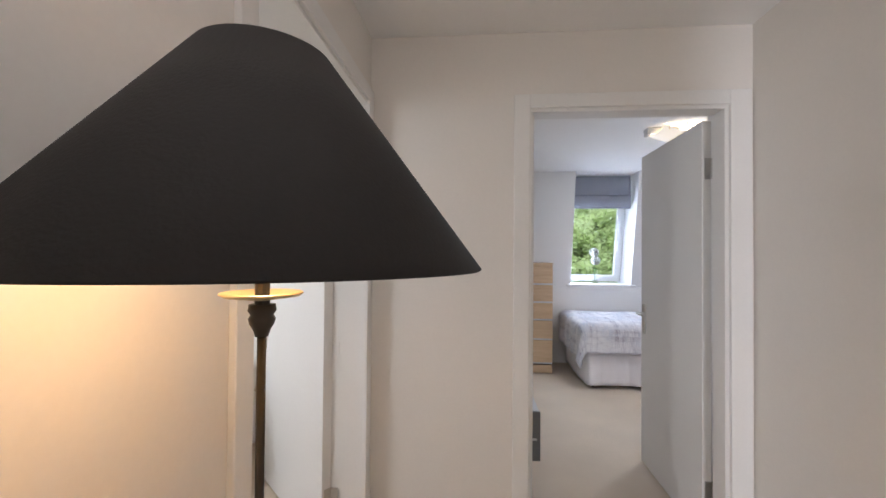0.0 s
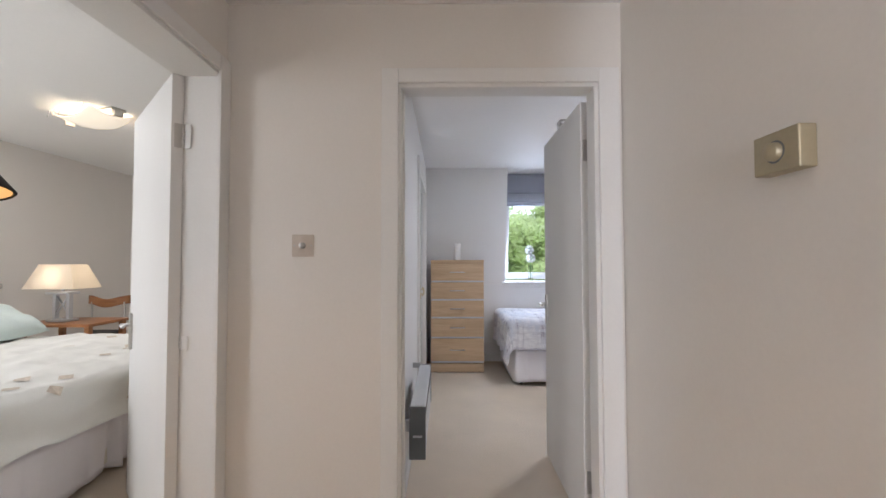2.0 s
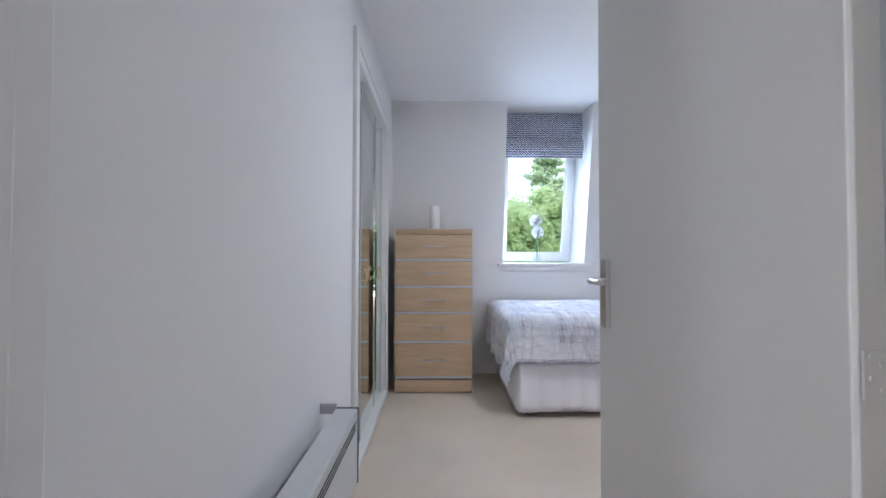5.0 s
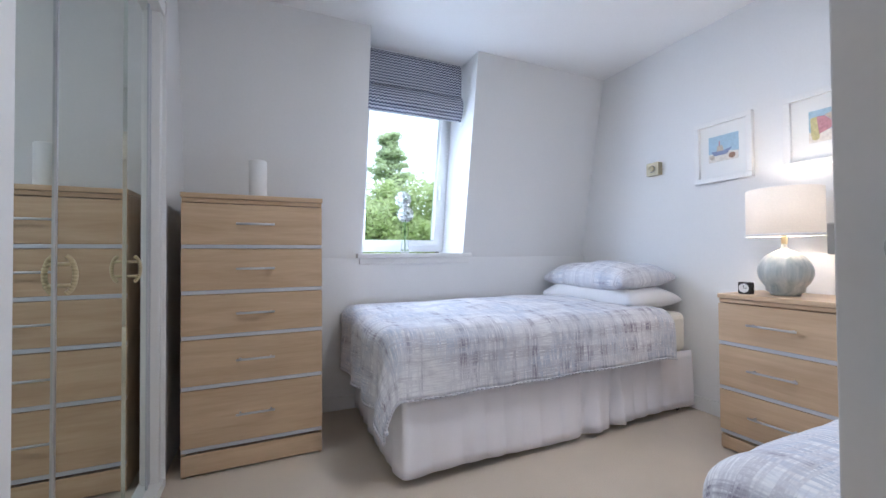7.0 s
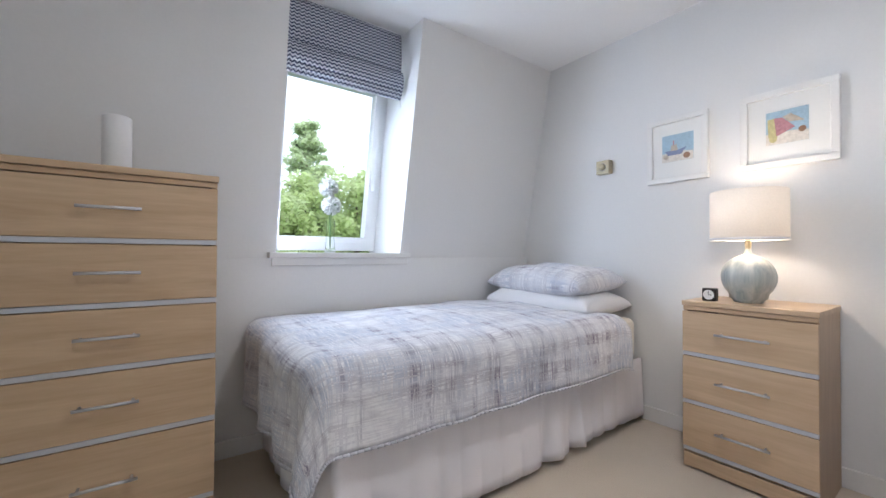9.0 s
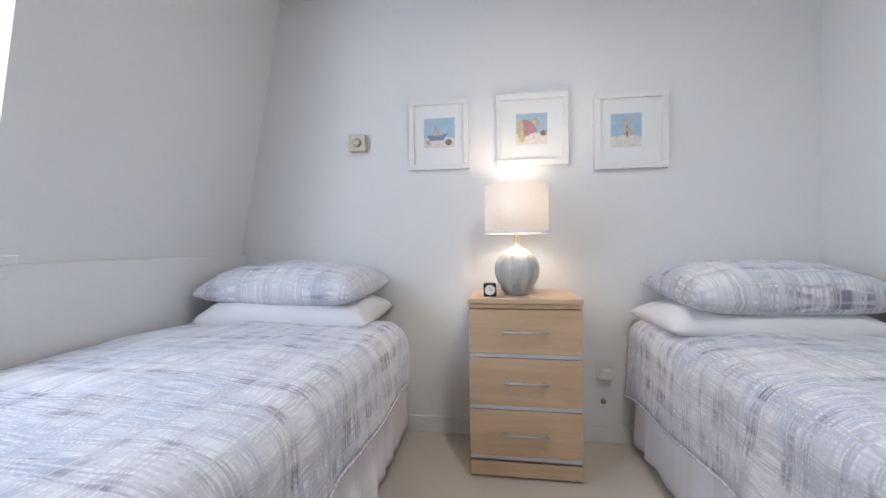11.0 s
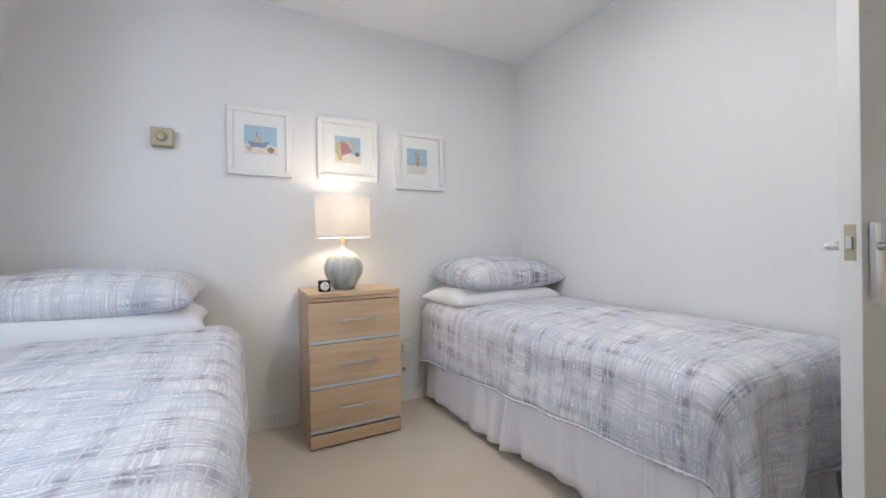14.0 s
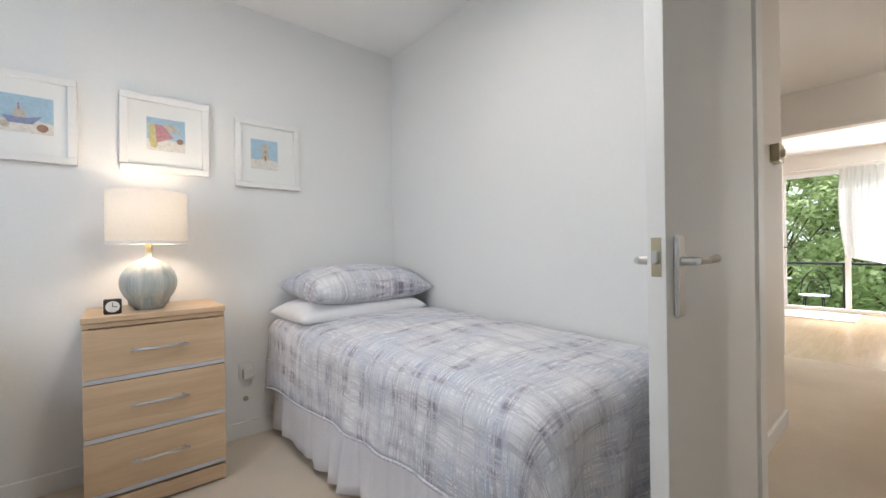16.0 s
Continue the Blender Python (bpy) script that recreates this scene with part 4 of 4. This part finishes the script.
single_bed("single divan bed with white valance under the window", 0.90, 2.80, 3.13, 2.20, -1, ((1.0 + 0.92, 0.10), (1.0 + 1.12, 0.07)))
duvet("duvet", "grey and lilac streaked plaid duvet on bed by window", 0.88, 2.52, 3.13, 2.235, 0.66, 0.33, 0.38, PLAID, 1.0, -1)
pillow("white cotton pillow under a patterned one", 2.56, 2.68, 0.672, 0.50, 0.80, 0.18, WHITECLOTH, 2, 0, 5, "pillows by window")
pillow("grey streaked plaid pillow on top of white one", 2.56, 2.70, 0.80, 0.48, 0.80, 0.185, PLAID, -3, -4, 2, "pillows by window")

single_bed("single divan bed with white valance beside the door", 1.07, 2.80, 0.27, 0.99, 1, ((0.75, 0.06), (1.45, 0.07)))
duvet("duvet", "grey and lilac streaked plaid duvet on bed by door", 1.09, 2.74, 0.275, 0.945, 0.65, 0.37, 0.41, PLAID, 7.0, 1, 0.25, 0.085)
pillow("white cotton pillow under a patterned one", 2.57, 0.71, 0.668, 0.46, 0.78, 0.145, WHITECLOTH, 2, 0, 9, "pillows by door")
pillow("grey streaked plaid pillow on top of white one", 2.57, 0.66, 0.795, 0.48, 0.76, 0.20, PLAID, 4, -4, 12, "pillows by door")

# ---- ceiling lights ----


def ceiling_light(label, x, y, rz):
    c = thing("ceiling_light", label, "ceiling light", "matching ceiling lights")
    c.matrix_world = pose(x, y, CZ, 0, 0, rz)
    part("plate", boxes((-0.3, 0.3, -0.05, 0.05, -0.02, 0.0), bevel=0.003), CHROME, c)
    d = grid(20, 12, lambda u, v: (Vector(((u - 0.5) * 0.44, (v - 0.5) * 0.28, -0.095 + 0.055 * (2 * u - 1) ** 2 + 0.03 * (2 * v - 1) ** 2)), (u, v)))
    ob = part("glass_dish", d, DISH, c, "curved frosted glass dish, lit", True)
    ob.visible_shadow = False
    ob.modifiers.new("thick", "SOLIDIFY").thickness = 0.005
    for k in range(7):
        part("wire", rods(((-0.2 + k * 0.066, -0.175, -0.06), (-0.2 + k * 0.066, -0.16, -0.005), 0.003), n=6), CHROME, c)
    for sx in (-0.29, 0.29):
        part("clip", boxes((sx - 0.012, sx + 0.012, -0.03, 0.03, -0.06, -0.02), bevel=0.003), CHROME, c)
    return c


ceiling_light("curved frosted glass and chrome ceiling light, lit", 1.40, 1.35, 0)
ceiling_light("curved frosted glass and chrome ceiling light, lit", -2.46, 1.155, -20)
sm = thing("smoke_alarm", "round white smoke alarm on hall ceiling", "smoke alarm", at=(1.36, -2.29, CZ))
part("body", lathe([(0, -0.035), (0.04, -0.035), (0.05, -0.028), (0.055, 0.0)], (0, 0, 0)), WHITEPLASTIC, sm, "", True)
part("led", lathe([(0, -0.038), (0.004, -0.037), (0.004, -0.034)], (0.02, 0, 0), 8), STEM, sm)

# ---- floor lamp in the hall ----
fl = thing("floor_lamp", "black floor lamp with wide conical black shade, lit", "lamp", at=(-0.49, -1.465, 0))
part("foot", lathe([(0, 0), (0.13, 0), (0.13, 0.012), (0.06, 0.03), (0.02, 0.05), (0, 0.05)], (0, 0, 0)), BLACK, fl, "", True)
part("pole", rods(((0, 0, 0.03), (0, 0, 1.292), 0.0048)), BLACK, fl, "", True)
part("finial", lathe([(0.0, 1.246), (0.007, 1.246), (0.009, 1.253), (0.013, 1.260), (0.0145, 1.266), (0.012, 1.270), (0.015, 1.275), (0.014, 1.282), (0.0, 1.282)], (0, 0, 0)), BLACK, fl, "", True)
part("drip_plate", lathe([(0.0, 1.285), (0.040, 1.291), (0.044, 1.294), (0.043, 1.2955), (0.0, 1.290)], (0, 0, 0)), BRASS, fl, "thin brass disc", True)
part("lamp_holder", rods(((0, 0, 1.26), (0, 0, 1.34), 0.008)), BLACK, fl)
s1 = part("shade", lathe([(0.243, 1.322), (0.245, 1.324), (0.072, 1.557), (0.068, 1.557)], (0, 0, 0), 64), BLACKSHADE, fl, "wide black cone shade", True)
part("lining", lathe([(0.241, 1.324), (0.068, 1.555)], (0, 0, 0), 64), GOLDIN, s1, "gold inner lining", True)

# ---- double bedroom ----
db = thing("double_bed", "double bed with white valance in second bedroom", "bed")
part("base", boxes((-3.42, -1.78, -0.08, 1.43, 0.07, 0.33), bevel=0.01), MATTRESS, db)
part("mattress", boxes((-3.42, -1.77, -0.1, 1.45, 0.332, 0.58), bevel=0.03, seg=3), MATTRESS, db)
part("valance", valance([(-3.4, 1.46), (-1.76, 1.46), (-1.75, 1.45), (-1.75, -0.11), (-1.77, -0.115), (-3.4, -0.115)], 0.03, 0.36, pleats=((1.95, 0.07), (2.5, 0.07))), VALANCE, db, "", True).modifiers.new("thick", "SOLIDIFY").thickness = 0.003
for py in (-0.08, 1.43):
    post = part("headboard_post", rods(((-3.46, py, 0), (-3.46, py, 1.02), 0.016)), CHROME, db, "", True)
    part("knob", lathe([(0, 1.02), (0.03, 1.025), (0.034, 1.045), (0.03, 1.065), (0, 1.07)], (-3.46, py, 0), 16), CHROME, post, "", True)
part("headboard_rail", rods(((-3.46, -0.08, 0.97), (-3.46, 1.43, 0.97), 0.012), ((-3.46, -0.08, 0.65), (-3.46, 1.43, 0.65), 0.012)), CHROME, db, "", True)


def big_duvet(u, v):
    hs, wid, ln = 0.30, 1.56, 1.63
    a = -hs + (ln + hs) * u
    b = -hs + (wid + 2 * hs) * v
    da, db_, side_ = max(0, -a), max(0, -b, b - wid), (1 if b > wid else -1)
    d = math.hypot(da, db_)
    out, fall = cloth_drop(d, 0.07, 0.15)
    px, py = max(0, a), min(max(b, 0), wid)
    if d > 1e-6:
        px -= out * da / d
        py += side_ * out * db_ / d
    n = fabric_noise(Vector((a, b, 4.0)))
    fold = 0.012 * math.sin(a * 26 + 3 * math.sin(b * 4)) * (1 if d > 0.02 else 0.4)
    return Vector((-1.77 - px - (fold if da > 0 else 0) + 0, -0.1 + py, 0.63 - fall + 2.5 * n + (0.03 * math.sin(math.pi * min(1, px / ln)) if d <= 0 else 0) + (fold if d <= 0 else 0) * 0.6)), (a, b)


bd = part("duvet", grid(90, 90, big_duvet), FLORAL, None, "", True)
tagged(bd, "ivory duvet with small stitched motifs on double bed", "duvet")
rng = random.Random(5)
for k in range(26):
    u, v = rng.uniform(0.03, 0.5), rng.uniform(0.1, 0.9)
    e = 0.02
    c = [big_duvet(u + du, v + dv)[0] for du, dv in ((-e, 0), (0, -e), (e, 0), (0, e))]
    bm = bmesh.new()
    nn = (c[2] - c[0]).cross(c[3] - c[1]).normalized()
    if nn.z < 0:
        nn = -nn
    bm.faces.new([bm.verts.new(p + nn * 0.006) for p in c])
    part("motif", bm, MOTIF, bd, "stitched beige diamond")
for py in (0.35, 1.05):
    pillow("pale mint cotton pillow on double bed", -3.2, py, 0.78, 0.46, 0.7, 0.2, MINT, 0, 22, 20 + py, "double bed pillows")

table = thing("bedside_table", "brown wooden bedside table beside double bed", "table")
part("top", boxes((-3.42, -2.78, 1.52, 1.95, 0.695, 0.72), bevel=0.005), BROWN, table)
for tx in (-3.38, -2.82):
    for ty in (1.56, 1.91):
        part("leg", boxes((tx - 0.02, tx + 0.02, ty - 0.02, ty + 0.02, 0, 0.695), bevel=0.003), BROWN, table)
l2 = thing("table_lamp", "silver column lamp with pleated cream shade, lit", "lamp", at=(-3.17, 1.69, 0.721))
part("foot", boxes((-0.09, 0.09, -0.06, 0.06, 0, 0.025), bevel=0.004), SILVER, l2)
for sx in (-0.06, 0.06):
    part("column", boxes((sx - 0.014, sx + 0.014, -0.02, 0.02, 0.025, 0.24), bevel=0.003), SILVER, l2)
part("cross", rods(((-0.05, 0, 0.07), (0.05, 0, 0.22), 0.008), ((0.05, 0, 0.07), (-0.05, 0, 0.22), 0.008)), SILVER, l2, "", True)
part("cap", boxes((-0.1, 0.1, -0.06, 0.06, 0.24, 0.26), bevel=0.004), SILVER, l2)
part("stem", rods(((0, 0, 0.26), (0, 0, 0.40), 0.01)), SILVER, l2)
bm = bmesh.new()
ra = [bm.verts.new((x, y, 0.29)) for x, y in ((-0.22, -0.14), (0.22, -0.14), (0.22, 0.14), (-0.22, 0.14))]
rb = [bm.verts.new((x, y, 0.50)) for x, y in ((-0.14, -0.08), (0.14, -0.08), (0.14, 0.08), (-0.14, 0.08))]
for k in range(4):
    bm.faces.new((ra[k], ra[(k + 1) % 4], rb[(k + 1) % 4], rb[k]))
part("shade", bm, SILKSHADE, l2, "cream tapered shade")

ch = thing("chair", "wooden-backed metal chair in second bedroom", "chair", at=(-3.55, 2.42, 0))
part("seat", boxes((-0.2, 0.2, -0.2, 0.2, 0.45, 0.49), bevel=0.012), BLACK, ch, "black seat")
part("backrest", grid(16, 4, lambda u, v: (Vector(((u - 0.5) * 0.46, 0.19 - 0.05 * math.sin(math.pi * u), 0.76 + 0.09 * v + 0.02 * math.cos(2 * math.pi * u))), (u, v))), BROWN, ch, "curved brown wood back rail", True).modifiers.new("thick", "SOLIDIFY").thickness = 0.025
for sx in (-0.18, 0.18):
    part("back_post", rods(((sx, 0.18, 0.0), (sx, 0.18, 0.80), 0.011)), CHROME, ch, "", True)
    part("leg", rods(((sx, -0.18, 0.0), (sx, -0.18, 0.46), 0.011)), CHROME, ch, "", True)

# ---- lounge and balcony ----
bdoor = thing("balcony_door", "white framed glazed balcony doors of the lounge", "door", kind="structure")
for sp in ((0.15, 0.21, -6.38, -6.31, 0, 2.08), (1.81, 1.87, -6.38, -6.31, 0, 2.08), (1.05, 1.11, -6.38, -6.31, 0.06, 2.02), (0.21, 1.81, -6.38, -6.31, 2.02, 2.08), (0.21, 1.81, -6.38, -6.31, 0, 0.06), (1.755, 1.81, -6.37, -6.32, 0.06, 2.02)):
    part("frame", boxes(sp, bevel=0.003), UPVC, bdoor)
for x0, x1 in ((0.21, 1.05), (1.11, 1.755)):
    g = part("pane", boxes((x0, x1, -6.35, -6.345, 0.06, 2.02)), GLASS, bdoor)
    g.visible_shadow = False
part("door_handle", rods(((1.78, -6.32, 0.96), (1.78, -6.27, 0.96), 0.008), ((1.78, -6.27, 0.96), (1.68, -6.27, 0.96), 0.008)), BLACK, bdoor)
cur = thing("curtain", "sheer white curtain beside balcony doors", "curtain")
part("cloth", grid(90, 16, lambda u, v: (Vector((0.66 + 0.48 * u + (0.14 * (1 - v) ** 2) * (u - 0.5) * -0.6 + 0.03 * math.sin(v * 3), -6.2 + 0.03 * math.sin(u * 42), 0.72 + 1.36 * v + 0.1 * u * (1 - v))), (u, v))), SHEER, cur, "", True)
part("pole", rods(((0.05, -6.2, 2.12), (2.0, -6.2, 2.12), 0.014)), WHITEPLASTIC, cur)
rug = part("rug", boxes((0.95, 1.80, -6.2, -5.4, 0.001, 0.014), bevel=0.003), RUG, None)
tagged(rug, "pale rug by the balcony doors", "rug")
structure("balcony_floor", boxes((-1.5, 3.0, -8.0, -6.4, -0.5, -0.29)), CONCRETE, "grey concrete balcony floor", "balcony")
rail = thing("balcony_rail", "black metal balcony rail with glass infill", "railing")
part("top_rail", rods(((-1.5, -7.9, 0.66), (3.0, -7.9, 0.66), 0.022)), BLACK, rail, "", True)
for k in range(5):
    part("post", rods(((-1.6 + k * 0.95, -7.9, -0.29), (-1.6 + k * 0.95, -7.9, 0.66), 0.016)), BLACK, rail, "", True)
part("glass_panel", boxes((-1.5, 3.0, -7.905, -7.897, -0.2, 0.60)), GLASS, rail).visible_shadow = False
bt = thing("bistro_table", "round metal bistro table on balcony", "table", at=(2.1, -7.1, -0.29))
part("tabletop", lathe([(0, 0.70), (0.28, 0.70), (0.30, 0.71), (0.28, 0.725), (0, 0.725)], (0, 0, 0)), LIGHTGREY, bt, "", True)
for k in range(3):
    a = k * 2.1
    part("leg", rods(((0.22 * math.cos(a), 0.22 * math.sin(a), 0), (0.04 * math.cos(a), 0.04 * math.sin(a), 0.7), 0.009)), BLACK, bt)
bc = thing("bistro_chair", "wrought metal bistro chair on balcony", "chair", at=(1.55, -7.2, -0.29))
part("seat", lathe([(0, 0.43), (0.19, 0.43), (0.2, 0.44), (0.19, 0.45), (0, 0.45)], (0, 0, 0)), LIGHTGREY, bc, "", True)
for k in range(4):
    a = 0.8 + k * math.pi / 2
    part("leg", rods(((0.2 * math.cos(a), 0.2 * math.sin(a), 0), (0.15 * math.cos(a), 0.15 * math.sin(a), 0.43), 0.009)), BLACK, bc)
bm = bmesh.new()
for k in range(12):
    a0, a1 = math.pi * k / 12, math.pi * (k + 1) / 12
    for r in (0.19, 0.11):
        rod(bm, (r * math.cos(a0), -0.19, 0.45 + 2.1 * r * math.sin(a0)), (r * math.cos(a1), -0.19, 0.45 + 2.1 * r * math.sin(a1)), 0.008, n=8)
part("backrest", bm, BLACK, bc, "looped metal back")

# ---- outside ----
structure("ground", boxes((-400, 400, -400, 400, -6.0, -5.6)), GRASS, "grass ground far below the windows", "ground")


def tree(label, x, y, h, spread, seed, kind):
    rng = random.Random(seed)
    t = thing("tree", label, "tree", "trees round the house", at=(x, y, -5.6))
    bm = bmesh.new()
    rod(bm, (0, 0, 0), (0.1, 0, h * 0.55), 0.24, 0.12, 10)
    rod(bm, (0.1, 0, h * 0.55), (0, 0.1, h * 0.97), 0.12, 0.02, 8)
    centres = []
    if kind == "conifer":
        for k in range(150):
            f = rng.uniform(0.22, 0.99)
            a = rng.uniform(0, 6.283)
            r = spread * (1.05 - f) * rng.uniform(0.45, 1.4)
            p = Vector((r * math.cos(a), r * math.sin(a), h * f + 0.10 * r))
            rod(bm, (0.05, 0.05, h * f), p, 0.03, 0.008, 5)
            for s in range(7):
                q = s / 6
                centres.append((Vector((0, 0, h * f)).lerp(p, 0.25 + 0.78 * q), 0.24 * (1.2 - q * 0.6)))
    else:
        for k in range(60):
            a, f = rng.uniform(0, 6.283), rng.uniform(0.25, 1.0)
            r = spread * math.sin(math.pi * min(1, 0.12 + f * 0.83)) ** 0.7 * rng.uniform(0.45, 1.05)
            p = Vector((r * math.cos(a), r * math.sin(a), h * f))
            rod(bm, (0.08, 0, h * max(0.15, f * 0.62)), p, 0.05, 0.012, 5)
            for s in range(6):
                centres.append((p + Vector((rng.gauss(0, 0.4), rng.gauss(0, 0.4), rng.gauss(0, 0.3))), rng.uniform(0.3, 0.6)))
    part("trunk", bm, BARK, t, "", True)
    verts, faces = [], []
    for c, r in centres:
        for _ in range(22 if kind == "conifer" else 62):
            d = Vector((rng.gauss(0, 1), rng.gauss(0, 1), rng.gauss(0, 0.7)))
            p = c + d * r * 0.55
            s = rng.uniform(0.07, 0.14) if kind != "conifer" else rng.uniform(0.06, 0.11)
            e = Euler((rng.uniform(-0.9, 0.9), rng.uniform(-0.9, 0.9), rng.uniform(0, 6.28))).to_matrix()
            k = len(verts)
            for w in ((-s, 0, 0), (0, -s * 0.5, s * 0.15), (s, 0, 0), (0, s * 0.5, s * 0.15)):
                verts.append(p + e @ Vector(w))
            faces.append((k, k + 1, k + 2, k + 3))
    me = bpy.data.meshes.new("crown")
    me.from_pydata(verts, [], faces)
    me.materials.append(NEEDLE if kind == "conifer" else LEAF)
    ob = new("crown", me)
    ob.parent = t
    return t


tree("tall dark green conifer behind the house", 5.2, 17.0, 11.9, 4.4, 11, "conifer")
tree("tall dark green conifer behind the house", 2.4, 19.5, 11.2, 4.4, 12, "conifer")
for k, (tx, ty, th, ts) in enumerate(((2.6, 14.5, 8.8, 2.3), (6.5, 15.0, 9.4, 2.4), (8.8, 16.5, 9.7, 2.6), (0.2, 16.0, 9.2, 2.4), (11.8, 18.0, 10.0, 2.8), (4.3, 15.6, 9.0, 2.3))):
    tree("leafy bright green broadleaf tree behind the house", tx, ty, th, ts, 20 + k, "broad")
for k, (tx, ty, th, ts) in enumerate(((0.2, -17.0, 9.6, 3.0), (4.0, -18.0, 9.9, 3.0), (2.0, -21.0, 11.2, 3.2), (-3.5, -18.0, 10.0, 3.0), (7.5, -20.0, 10.0, 3.0))):
    tree("leafy bright green broadleaf tree past the balcony", tx, ty, th, ts, 40 + k, "broad")
